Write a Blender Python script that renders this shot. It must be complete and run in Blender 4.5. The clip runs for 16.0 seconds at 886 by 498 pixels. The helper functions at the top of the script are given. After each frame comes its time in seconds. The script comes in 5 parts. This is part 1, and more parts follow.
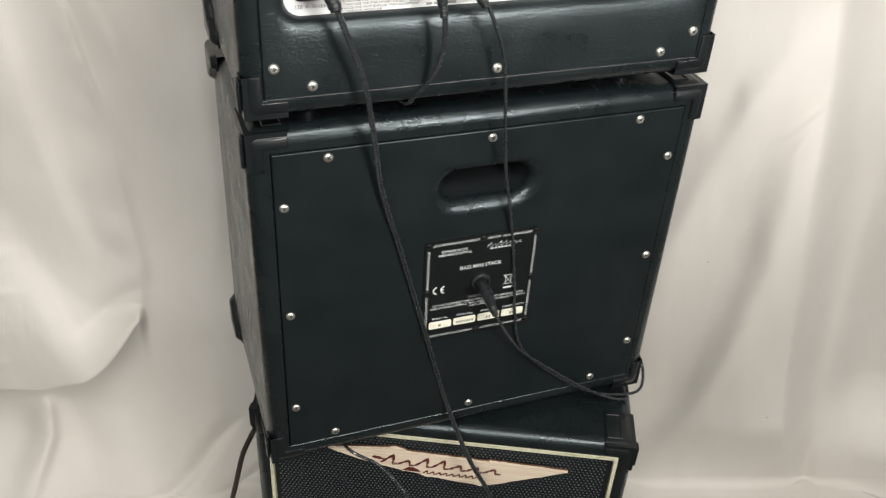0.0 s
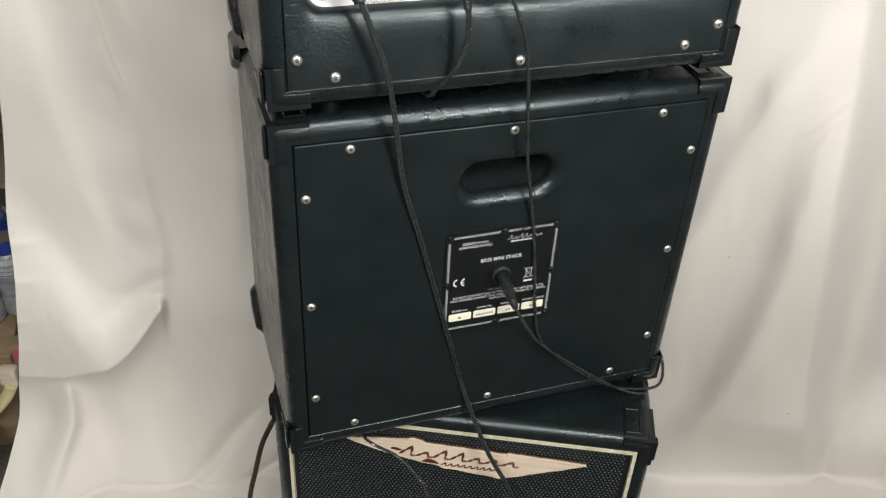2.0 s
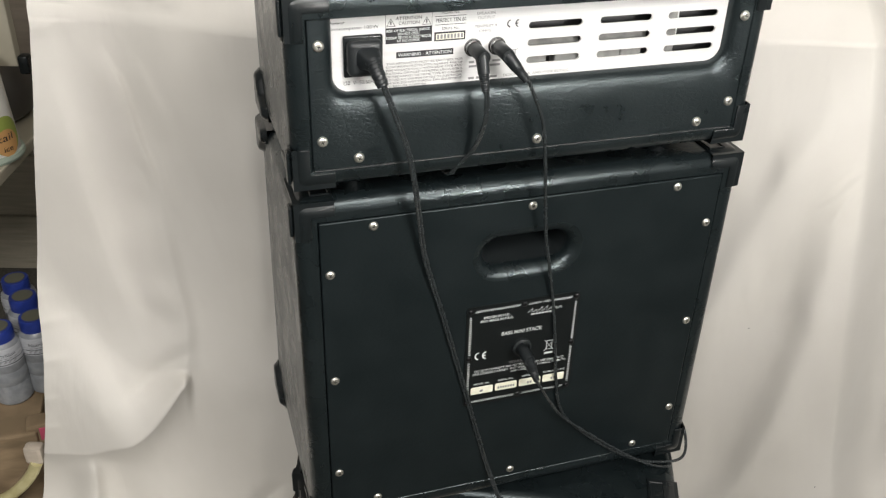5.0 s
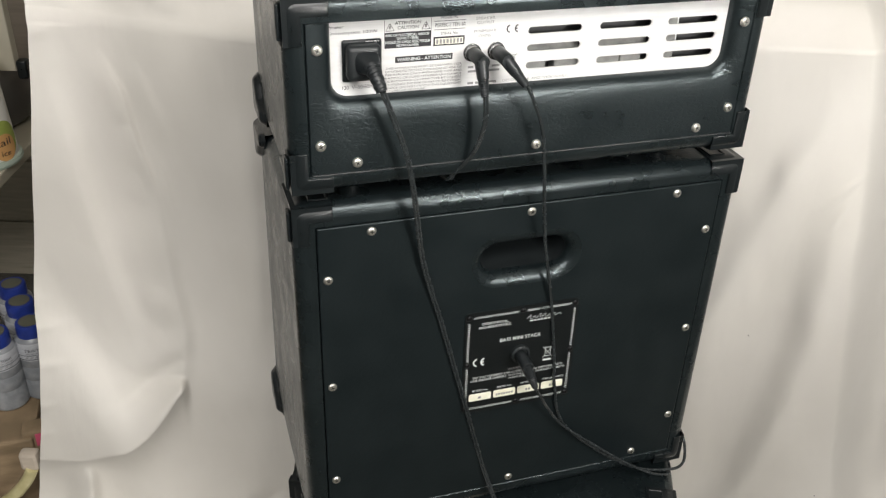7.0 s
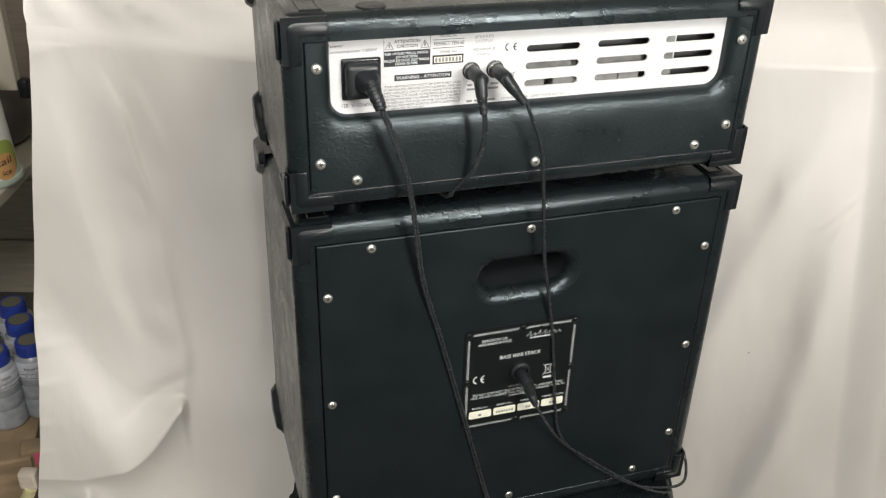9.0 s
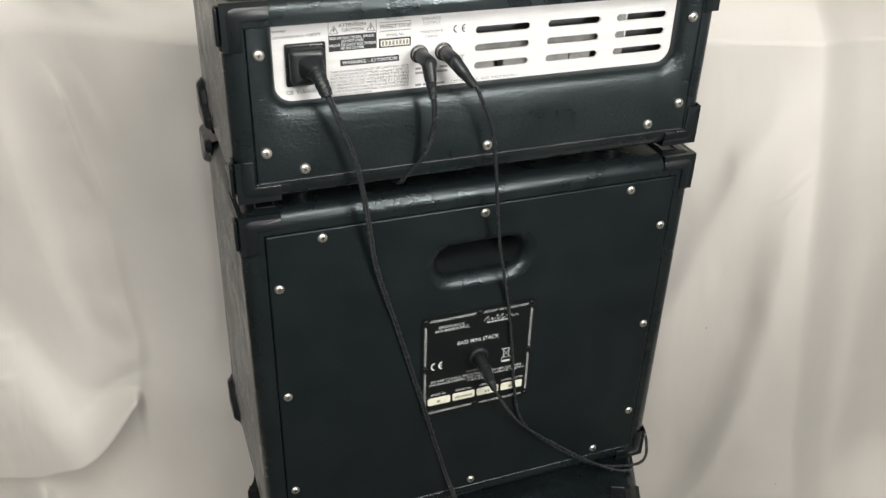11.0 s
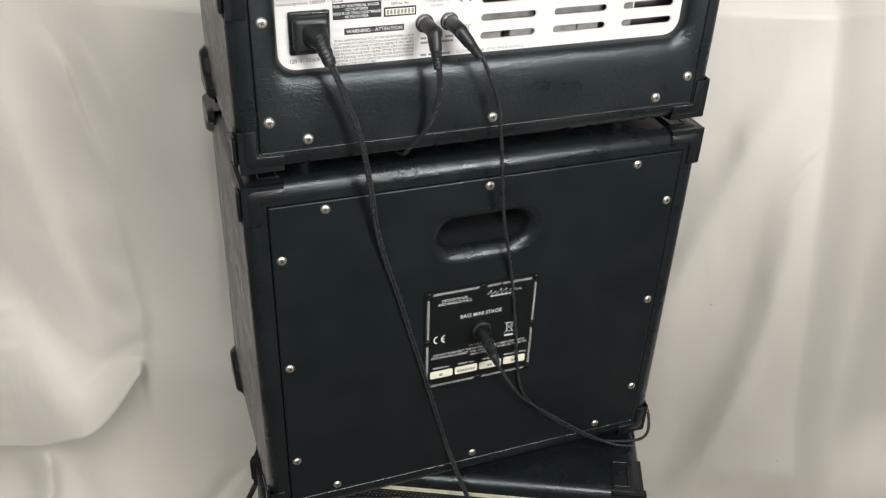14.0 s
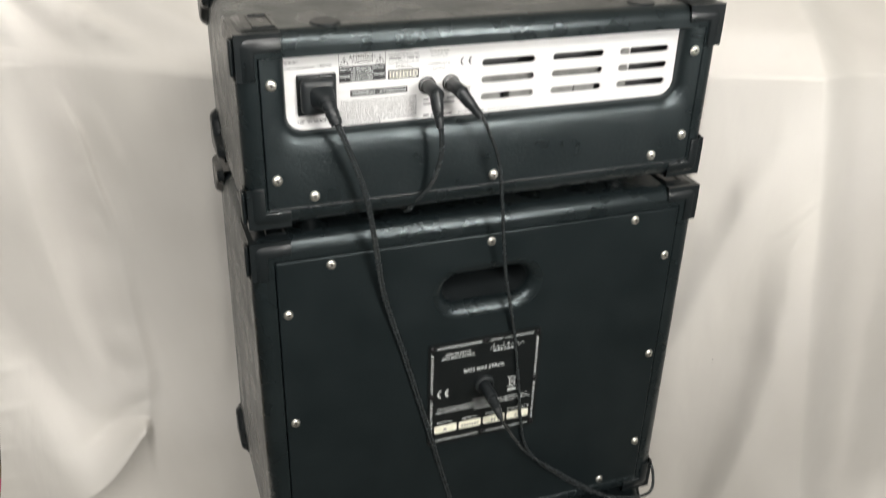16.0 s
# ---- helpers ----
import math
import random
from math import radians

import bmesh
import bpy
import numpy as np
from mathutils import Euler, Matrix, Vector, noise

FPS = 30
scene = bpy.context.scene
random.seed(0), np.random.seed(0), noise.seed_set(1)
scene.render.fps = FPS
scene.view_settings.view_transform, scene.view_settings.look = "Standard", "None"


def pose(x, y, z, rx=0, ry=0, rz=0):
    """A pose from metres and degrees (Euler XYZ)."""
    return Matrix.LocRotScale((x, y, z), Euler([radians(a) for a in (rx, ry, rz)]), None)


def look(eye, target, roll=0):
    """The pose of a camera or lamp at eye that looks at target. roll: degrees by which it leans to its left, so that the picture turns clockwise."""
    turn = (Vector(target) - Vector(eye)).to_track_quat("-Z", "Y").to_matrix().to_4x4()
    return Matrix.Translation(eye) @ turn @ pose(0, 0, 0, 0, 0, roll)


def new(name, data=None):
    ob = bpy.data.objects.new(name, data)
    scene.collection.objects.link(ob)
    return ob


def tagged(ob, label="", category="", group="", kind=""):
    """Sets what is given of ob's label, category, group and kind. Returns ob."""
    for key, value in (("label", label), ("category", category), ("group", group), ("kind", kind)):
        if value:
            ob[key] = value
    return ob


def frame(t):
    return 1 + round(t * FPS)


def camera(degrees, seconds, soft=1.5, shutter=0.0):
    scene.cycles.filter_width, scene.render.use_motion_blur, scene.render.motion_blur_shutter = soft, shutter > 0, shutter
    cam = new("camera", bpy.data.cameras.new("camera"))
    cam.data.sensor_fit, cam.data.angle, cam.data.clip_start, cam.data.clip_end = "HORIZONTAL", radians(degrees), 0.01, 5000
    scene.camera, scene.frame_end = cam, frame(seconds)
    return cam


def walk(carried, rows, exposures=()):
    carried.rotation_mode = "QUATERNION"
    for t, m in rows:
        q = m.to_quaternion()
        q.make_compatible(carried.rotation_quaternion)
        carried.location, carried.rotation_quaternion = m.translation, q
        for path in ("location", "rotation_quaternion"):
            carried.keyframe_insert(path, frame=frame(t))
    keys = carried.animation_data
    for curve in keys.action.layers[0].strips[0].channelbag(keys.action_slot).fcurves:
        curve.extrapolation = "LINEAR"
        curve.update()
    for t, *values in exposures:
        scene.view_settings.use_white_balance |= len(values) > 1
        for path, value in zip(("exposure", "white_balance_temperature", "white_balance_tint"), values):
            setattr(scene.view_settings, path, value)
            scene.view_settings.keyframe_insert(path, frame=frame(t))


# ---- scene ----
# ---- camera and its walk ----
cam = camera(52.34, 16.0, soft=1.25, shutter=0.8)
ROWS = [
    (0.0, -0.2808, -0.6222, 1.0836, -21.26, -35.11, 3.53),
    (0.5, -0.2835, -0.6242, 1.0841, -20.45, -35.17, 3.58),
    (1.0, -0.2828, -0.6208, 1.0831, -20.05, -35.29, 3.36),
    (1.5, -0.2831, -0.6210, 1.0831, -19.96, -35.55, 3.29),
    (2.0, -0.2832, -0.6211, 1.0831, -19.91, -35.65, 3.26),
    (2.5, -0.2823, -0.6191, 1.0821, -19.72, -35.72, 3.21),
    (3.0, -0.2825, -0.6223, 1.0850, -19.45, -35.54, 2.83),
    (3.5, -0.2858, -0.6267, 1.0930, -18.51, -33.81, 1.94),
    (4.0, -0.2903, -0.6342, 1.0928, -17.96, -31.64, 1.58),
    (4.2, -0.2905, -0.6366, 1.0930, -18.10, -31.06, 1.48),
    (6.5, -0.2881, -0.6293, 1.0879, -18.17, -30.79, 1.98),
    (7.0, -0.2890, -0.6325, 1.0885, -18.31, -30.45, 1.96),
    (7.5, -0.2881, -0.6298, 1.0874, -18.37, -30.17, 2.01),
    (8.0, -0.2890, -0.6336, 1.0880, -18.36, -29.85, 2.04),
    (10.3, -0.2858, -0.6318, 1.0905, -18.65, -29.13, 0.98),
    (10.5, -0.2823, -0.6287, 1.0923, -19.49, -29.67, 0.94),
    (11.0, -0.2762, -0.6211, 1.0904, -21.01, -30.81, 1.71),
    (11.5, -0.2748, -0.6198, 1.0888, -21.47, -31.61, 2.31),
    (12.0, -0.2749, -0.6191, 1.0868, -21.30, -31.82, 2.40),
    (12.5, -0.2745, -0.6193, 1.0863, -21.01, -32.03, 2.34),
    (13.0, -0.2734, -0.6185, 1.0863, -20.79, -32.22, 2.19),
    (13.5, -0.2731, -0.6169, 1.0854, -20.69, -32.38, 2.22),
    (14.0, -0.2734, -0.6175, 1.0865, -20.69, -32.46, 2.16),
    (14.5, -0.2732, -0.6199, 1.0859, -20.65, -32.17, 2.03),
    (15.0, -0.2740, -0.6220, 1.0855, -20.64, -31.80, 2.03),
    (15.5, -0.2755, -0.6270, 1.0868, -20.36, -30.60, 1.87),
    (16.0, -0.2792, -0.6368, 1.0883, -20.22, -28.34, 1.59),
    (16.1, -0.2797, -0.6384, 1.0886, -20.20, -27.60, 1.55),
]


def aim(x, y, z, yaw, pitch, roll):
    a, p = radians(yaw), radians(pitch)
    way = Vector((-math.sin(a) * math.cos(p), math.cos(a) * math.cos(p), math.sin(p)))
    return look((x, y, z), Vector((x, y, z)) + way, roll)


walk(cam, [(r[0], aim(*r[1:])) for r in ROWS], [(0.0, 0.03), (3.0, 0.03), (4.0, -0.02), (8.0, -0.05), (10.5, -0.07), (11.0, -0.14), (14.5, -0.14), (15.5, -0.07), (16.0, -0.02)])

# ---- light: three warm-white lamps behind and above the camera, in a closed room ----
world = bpy.data.worlds.new("world")
scene.world = world
world.use_nodes = True
world.node_tree.nodes["Background"].inputs[0].default_value = (0.9, 0.95, 1.0, 1)
world.node_tree.nodes["Background"].inputs[1].default_value = 0.0


def lamp(x, y, z, watts, wide, deep, colour, aim_at=(0, 0.1, 0.6), spread=180):
    data = bpy.data.lights.new("room_lamp", "AREA")
    data.shape, data.size, data.size_y, data.energy, data.color = "RECTANGLE", wide, deep, watts, colour
    data.spread = radians(spread)
    ob = new("room_lamp", data)
    ob.matrix_world = look((x, y, z), aim_at)
    return ob


lamp(-0.90, -1.50, 1.95, 25, 0.60, 0.60, (1.0, 0.968, 0.945), (0.55, 0.15, 0.15))
lamp(0.05, -1.35, 2.15, 20, 0.60, 0.40, (1.0, 0.960, 0.920))
lamp(0.50, -1.50, 1.20, 2.3, 0.42, 0.30, (1.0, 0.970, 0.93), (-0.02, 0.0, 0.92), 56)


# ---- materials ----
def material(name, colour, rough=0.5, metal=0.0, spec=0.5):
    m = bpy.data.materials.new(name)
    m.use_nodes = True
    b = m.node_tree.nodes["Principled BSDF"]
    b.inputs["Base Color"].default_value = (*colour, 1)
    b.inputs["Roughness"].default_value = rough
    b.inputs["Metallic"].default_value = metal
    b.inputs["Specular IOR Level"].default_value = spec
    return m


def node(m, kind, **values):
    n = m.node_tree.nodes.new(kind)
    for key, value in values.items():
        n.inputs[key].default_value = value
    return n


def join(m, a, out, b, into):
    m.node_tree.links.new(a.outputs[out], b.inputs[into])


def bsdf(m):
    return m.node_tree.nodes["Principled BSDF"]


def coords(m, stretch=(1, 1, 1)):
    tc = m.node_tree.nodes.new("ShaderNodeTexCoord")
    mp = m.node_tree.nodes.new("ShaderNodeMapping")
    mp.inputs["Scale"].default_value = stretch
    join(m, tc, "Object", mp, "Vector")
    return mp


def mottle(m, c1, c2, scale, stretch=(1, 1, 1), detail=4, low=0.35, high=0.65):
    """Base colour between two tones by noise."""
    mp = coords(m, stretch)
    n = node(m, "ShaderNodeTexNoise", Scale=scale, Detail=detail)
    join(m, mp, "Vector", n, "Vector")
    r = m.node_tree.nodes.new("ShaderNodeValToRGB")
    r.color_ramp.elements[0].position, r.color_ramp.elements[1].position = low, high
    r.color_ramp.elements[0].color, r.color_ramp.elements[1].color = (*c1, 1), (*c2, 1)
    join(m, n, "Fac", r, "Fac")
    join(m, r, "Color", bsdf(m), "Base Color")
    return n


def rough_by(m, scale, a, b, stretch=(1, 1, 1)):
    n = node(m, "ShaderNodeTexNoise", Scale=scale, Detail=5)
    join(m, coords(m, stretch), "Vector", n, "Vector")
    r = node(m, "ShaderNodeMapRange")
    r.inputs["From Min"].default_value, r.inputs["From Max"].default_value = 0.3, 0.7
    r.inputs["To Min"].default_value, r.inputs["To Max"].default_value = a, b
    join(m, n, "Fac", r, "Value")
    join(m, r, "Result", bsdf(m), "Roughness")


def bump(m, height, out, strength, distance, after=None):
    b = node(m, "ShaderNodeBump", Strength=strength, Distance=distance)
    join(m, height, out, b, "Height")
    if after:
        join(m, after, "Normal", b, "Normal")
    join(m, b, "Normal", bsdf(m), "Normal")
    return b


def maths(m, op, a, b=None):
    """One arithmetic node; a and b are (node, output) pairs or numbers."""
    n = m.node_tree.nodes.new("ShaderNodeMath")
    n.operation = op
    for k, v in enumerate((a, b)):
        if isinstance(v, tuple):
            join(m, v[0], v[1], n, k)
        elif v is not None:
            n.inputs[k].default_value = v
    return n


def vinyl_material(name, grain, rough=0.30, gloss=0.62):
    """Leather-grained vinyl: level wavy creases over a fine pebble, deeper where grain is higher."""
    m = material(name, (0.006, 0.0110, 0.0125), rough, spec=gloss)
    mottle(m, (0.0062, 0.0093, 0.0102), (0.0090, 0.0126, 0.0136), 22)
    rough_by(m, 35, rough - 0.06, rough + 0.10)
    bsdf(m).inputs["Specular Tint"].default_value = (0.84, 0.97, 1.0, 1)
    # low level waves, and a net of short creases between small puffed cells
    waves = node(m, "ShaderNodeTexNoise", Scale=165.0, Detail=1.6, Roughness=0.5, Distortion=0.9)
    join(m, coords(m, (0.70, 0.85, 1.60)), "Vector", waves, "Vector")
    wander = node(m, "ShaderNodeTexNoise", Scale=95.0, Detail=2.0)
    join(m, coords(m), "Vector", wander, "Vector")
    swing = node(m, "ShaderNodeVectorMath")
    swing.operation = "MULTIPLY_ADD"
    swing.inputs[1].default_value = (0.011, 0.011, 0.011)
    join(m, wander, "Color", swing, 0)
    join(m, coords(m, (0.58, 1.0, 1.30)), "Vector", swing, 2)
    net = node(m, "ShaderNodeTexVoronoi", Scale=245.0)
    net.feature = "DISTANCE_TO_EDGE"
    join(m, swing, "Vector", net, "Vector")
    cells = maths(m, "POWER", (maths(m, "MINIMUM", (maths(m, "MULTIPLY", (net, "Distance"), 4.2), 0), 1.0), 0), 0.7)
    both = maths(m, "ADD", (maths(m, "MULTIPLY", (waves, "Fac"), 1.3), 0), (maths(m, "MULTIPLY", (cells, 0), 0.55), 0))
    where = node(m, "ShaderNodeTexNoise", Scale=13.0, Detail=2.0)
    join(m, coords(m), "Vector", where, "Vector")
    span = node(m, "ShaderNodeMapRange")
    for key, v in (("From Min", 0.30), ("From Max", 0.66), ("To Min", 0.50), ("To Max", 1.0)):
        span.inputs[key].default_value = v
    join(m, where, "Fac", span, "Value")
    folds = maths(m, "MULTIPLY", (both, 0), (span, "Result"))
    vor = node(m, "ShaderNodeTexVoronoi", Scale=520.0)
    vor.feature = "DISTANCE_TO_EDGE"
    join(m, coords(m, (1, 1, 1.5)), "Vector", vor, "Vector")
    b = bump(m, vor, "Distance", 0.05 + 0.06 * grain, 0.0005)
    bump(m, folds, "Value", 1.0, 0.00046 * grain, b)
    return m


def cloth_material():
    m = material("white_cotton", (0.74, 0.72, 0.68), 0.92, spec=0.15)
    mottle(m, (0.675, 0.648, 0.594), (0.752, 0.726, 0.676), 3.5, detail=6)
    slant = coords(m, (1.8, 1.8, 0.5))
    slant.inputs["Rotation"].default_value = (0.0, radians(14), 0.0)
    wide = node(m, "ShaderNodeTexNoise", Scale=5.0, Detail=4.0, Distortion=0.5)
    join(m, slant, "Vector", wide, "Vector")
    fine = node(m, "ShaderNodeTexNoise", Scale=900.0, Detail=2.0)
    join(m, coords(m), "Vector", fine, "Vector")
    b = bump(m, fine, "Fac", 0.25, 0.0004)
    bump(m, wide, "Fac", 0.28, 0.012, b)
    bsdf(m).inputs["Sheen Weight"].default_value = 0.15
    return m


def wood_material(name, c1, c2, stretch=(14, 1.5, 14), scale=5):
    m = material(name, c1, 0.55)
    n = mottle(m, c1, c2, scale, stretch, detail=8, low=0.3, high=0.7)
    bump(m, n, "Fac", 0.2, 0.001)
    return m


VINYL = vinyl_material("black_vinyl", 0.38, 0.27)
WRINKLED_VINYL = vinyl_material("wrinkled_black_vinyl", 0.42, 0.31)
TAUT_VINYL = vinyl_material("taut_black_vinyl", 0.20, 0.35, 0.38)
CLOTH = cloth_material()
WELT = material("folded_black_vinyl_edge", (0.012, 0.015, 0.016), 0.50, spec=0.5)
mottle(WELT, (0.009, 0.012, 0.013), (0.020, 0.024, 0.025), 60)
PLASTIC = material("black_plastic", (0.0068, 0.0096, 0.0106), 0.38)
n_ = node(PLASTIC, "ShaderNodeTexNoise", Scale=700.0, Detail=3.0)
join(PLASTIC, coords(PLASTIC), "Vector", n_, "Vector")
bump(PLASTIC, n_, "Fac", 0.25, 0.0003)
rough_by(PLASTIC, 50, 0.24, 0.40)
RUBBER = material("black_rubber", (0.0125, 0.0155, 0.0170), 0.42)
rough_by(RUBBER, 80, 0.34, 0.50)
CABLE = material("black_cable_jacket", (0.0200, 0.0245, 0.0260), 0.22, spec=1.0)
rough_by(CABLE, 120, 0.20, 0.32)
BROWN_CABLE = material("dark_brown_cable_jacket", (0.03, 0.022, 0.018), 0.45)
NICKEL = material("nickel", (0.90, 0.875, 0.80), 0.29, 1.0)
rough_by(NICKEL, 600, 0.30, 0.46)
RECESS = material("nickel_recess_shade", (0.07, 0.068, 0.06), 0.5, 0.8)
DARK_NICKEL = material("dark_nickel", (0.30, 0.30, 0.30), 0.22, 1.0)
CUP = material("dark_moulded_plastic", (0.0130, 0.0162, 0.0172), 0.5, spec=0.35)
BLACK_SCREW = material("blackened_steel", (0.02, 0.02, 0.021), 0.3, 0.6)
ALU = material("brushed_aluminium", (0.86, 0.86, 0.85), 0.42, 0.08)
rough_by(ALU, 30, 0.38, 0.48, (2, 1, 60))
mottle(ALU, (0.66, 0.66, 0.65), (0.72, 0.72, 0.71), 40, (1, 1, 12))
INK = material("black_ink", (0.02, 0.02, 0.022), 0.6)
GREY_INK = material("grey_ink", (0.24, 0.24, 0.24), 0.6)
WHITE_INK = material("white_ink", (0.68, 0.72, 0.70), 0.6)
PLATE_BLACK = material("black_lacquer", (0.0036, 0.0054, 0.0058), 0.34)
rough_by(PLATE_BLACK, 90, 0.32, 0.46)
LABEL = material("cream_label_paper", (0.78, 0.77, 0.62), 0.7)
mottle(LABEL, (0.72, 0.71, 0.55), (0.82, 0.81, 0.68), 120)
CHASSIS = material("dark_grey_chassis", (0.07, 0.07, 0.072), 0.5)
GREY_METAL = material("dull_grey_metal", (0.36, 0.36, 0.34), 0.55, 0.1)
mottle(GREY_METAL, (0.15, 0.15, 0.145), (0.30, 0.30, 0.285), 60)
GRILLE = material("black_grille_mesh", (0.006, 0.0075, 0.008), 0.5)
mottle(GRILLE, (0.005, 0.0062, 0.0066), (0.009, 0.0108, 0.0115), 300)
BEAD = material("grille_wire", (0.050, 0.064, 0.069), 0.20, 0.0, 0.9)
PIPING = material("cream_piping", (0.66, 0.64, 0.46), 0.45)
mottle(PIPING, (0.58, 0.56, 0.38), (0.70, 0.68, 0.52), 150)
BADGE = wood_material("pale_maple_badge", (0.66, 0.52, 0.37), (0.84, 0.74, 0.60), (0.6, 1, 60), 6)
BADGE_BROWN = material("dark_red_brown_paint", (0.10, 0.022, 0.016), 0.4)
BADGE_EDGE = material("dark_brown_edge", (0.10, 0.05, 0.025), 0.5)
WALL = material("cream_wall_paint", (0.74, 0.70, 0.63), 0.9)
mottle(WALL, (0.70, 0.67, 0.61), (0.77, 0.74, 0.68), 5)
UNSEEN_WALL = material("unseen_grey_wall", (0.18, 0.205, 0.22), 0.9)
mottle(UNSEEN_WALL, (0.38, 0.395, 0.40), (0.44, 0.455, 0.46), 5)
FLOOR = material("dark_grey_carpet", (0.05, 0.05, 0.052), 0.95, spec=0.1)
mottle(FLOOR, (0.085, 0.080, 0.068), (0.125, 0.118, 0.100), 160)
# Boards lightened in colour to stand in for light missing behind the cloth.
DARK_WOOD = wood_material("lightened_brown_boards", (0.38, 0.345, 0.265), (0.52, 0.47, 0.37), (3, 3, 30), 4)
# White boards coloured dull beige, the shelf's dimness put into the tone.
WHITE_BOARD = material("dimmed_white_laminate", (0.70, 0.69, 0.62), 0.5)
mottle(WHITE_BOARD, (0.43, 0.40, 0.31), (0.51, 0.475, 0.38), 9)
# End panel raised in tone likewise, in place of light.
BEIGE_BOARD = wood_material("grey_beige_board", (0.44, 0.38, 0.31), (0.55, 0.48, 0.40), (3, 3, 30), 4)
CARD = material("brown_cardboard", (0.30, 0.19, 0.11), 0.8)
mottle(CARD, (0.20, 0.145, 0.085), (0.31, 0.225, 0.135), 18, (1, 1, 3))
# Bottle caps, bodies and labels toned down; the shelf's shade is in the colours.
BLUE = material("blue_plastic_cap", (0.02, 0.04, 0.24), 0.3)
mottle(BLUE, (0.016, 0.034, 0.20), (0.026, 0.050, 0.28), 60)
CAP_TOP = material("grey_foil_sticker", (0.12, 0.12, 0.09), 0.5)
CLEAR = material("frosted_plastic", (0.62, 0.66, 0.74), 0.3)
mottle(CLEAR, (0.23, 0.245, 0.26), (0.31, 0.325, 0.34), 90)
PAPER = material("dimmed_white_label", (0.48, 0.50, 0.53), 0.6)
mottle(PAPER, (0.40, 0.415, 0.445), (0.53, 0.545, 0.57), 90, (1, 1, 5))
TUB = material("white_plastic_tub", (0.78, 0.77, 0.72), 0.35)
LIME = material("lime_print", (0.36, 0.44, 0.10), 0.45)
ORANGE = material("orange_print", (0.68, 0.38, 0.15), 0.45)
TEAL = material("pale_green_rim", (0.42, 0.50, 0.42), 0.4)
# Pot's dark tone raised to imitate the hazy light on the shelf.
DARK_PAN = material("dark_enamel", (0.085, 0.080, 0.072), 0.4)
YELLOW = material("pale_yellow_plastic", (0.55, 0.50, 0.27), 0.4)
mottle(YELLOW, (0.48, 0.43, 0.22), (0.60, 0.55, 0.31), 40)
PINK = material("pink_print", (0.62, 0.10, 0.18), 0.5)


# ---- mesh helpers ----
def smooth(bm, angle=35):
    lim = math.cos(radians(angle))
    for f in bm.faces:
        f.smooth = not (f.calc_area() > 2e-4 and max(abs(c) for c in f.normal) > 0.9999)
    for e in bm.edges:
        if len(e.link_faces) == 2 and e.link_faces[0].normal.dot(e.link_faces[1].normal) < lim:
            e.smooth = False


def to_mesh(name, bm, mat):
    bm.normal_update()
    smooth(bm)
    me = bpy.data.meshes.new(name)
    bm.to_mesh(me)
    bm.free()
    me.materials.append(mat)
    return me


def part(name, bm, mat, parent, label=""):
    me = bm if isinstance(bm, bpy.types.Mesh) else to_mesh(name, bm, mat)
    ob = new(name, me)
    ob.parent = parent
    if label:
        tagged(ob, label)
    return ob


def thing(name, m, label, category, group=""):
    ob = new(name)
    ob.empty_display_size = 0.03
    ob.matrix_world = m
    return tagged(ob, label, category, group)


def box(cx, cy, cz, sx, sy, sz, r=0.0, seg=3, bm=None):
    """A box about a centre, with rounded edges."""
    own = bmesh.new()
    bmesh.ops.create_cube(own, size=1.0)
    for v in own.verts:
        v.co = Vector((cx + v.co.x * sx, cy + v.co.y * sy, cz + v.co.z * sz))
    if r > 0:
        bmesh.ops.bevel(own, geom=own.edges[:], offset=r, segments=seg, profile=0.5, affect="EDGES")
    if bm is None:
        return own
    me = bpy.data.meshes.new("tmp")
    own.to_mesh(me)
    own.free()
    bm.from_mesh(me)
    bpy.data.meshes.remove(me)
    return bm


def lathe(profile, n=20, axis="z", base=(0, 0, 0), bm=None):
    """Revolves (radius, height) pairs about an axis; -y points out of a back panel."""
    bm = bm or bmesh.new()
    rings = []
    for r, h in profile:
        ring = []
        for i in range(n):
            a = 2 * math.pi * i / n
            c, s = r * math.cos(a), r * math.sin(a)
            p = (c, s, h) if axis == "z" else (c, -h, s)
            ring.append(bm.verts.new(Vector(base) + Vector(p)))
        rings.append(ring)
    for a, b in zip(rings, rings[1:]):
        for i in range(n):
            j = (i + 1) % n
            bm.faces.new((a[i], a[j], b[j], b[i]))
    for ring in (rings[0], rings[-1]):
        bm.faces.new(ring)
    bmesh.ops.recalc_face_normals(bm, faces=bm.faces[:])
    return bm


def spline(pts, per=8):
    """Catmull-Rom through the points."""
    p = [Vector(q) for q in pts]
    p = [2 * p[0] - p[1]] + p + [2 * p[-1] - p[-2]]
    out = []
    for i in range(1, len(p) - 2):
        a, b, c, d = p[i - 1:i + 3]
        for k in range(per):
            t = k / per
            out.append(0.5 * (2 * b + (c - a) * t + (2 * a - 5 * b + 4 * c - d) * t * t + (3 * b - a - 3 * c + d) * t ** 3))
    out.append(p[-2])
    return out


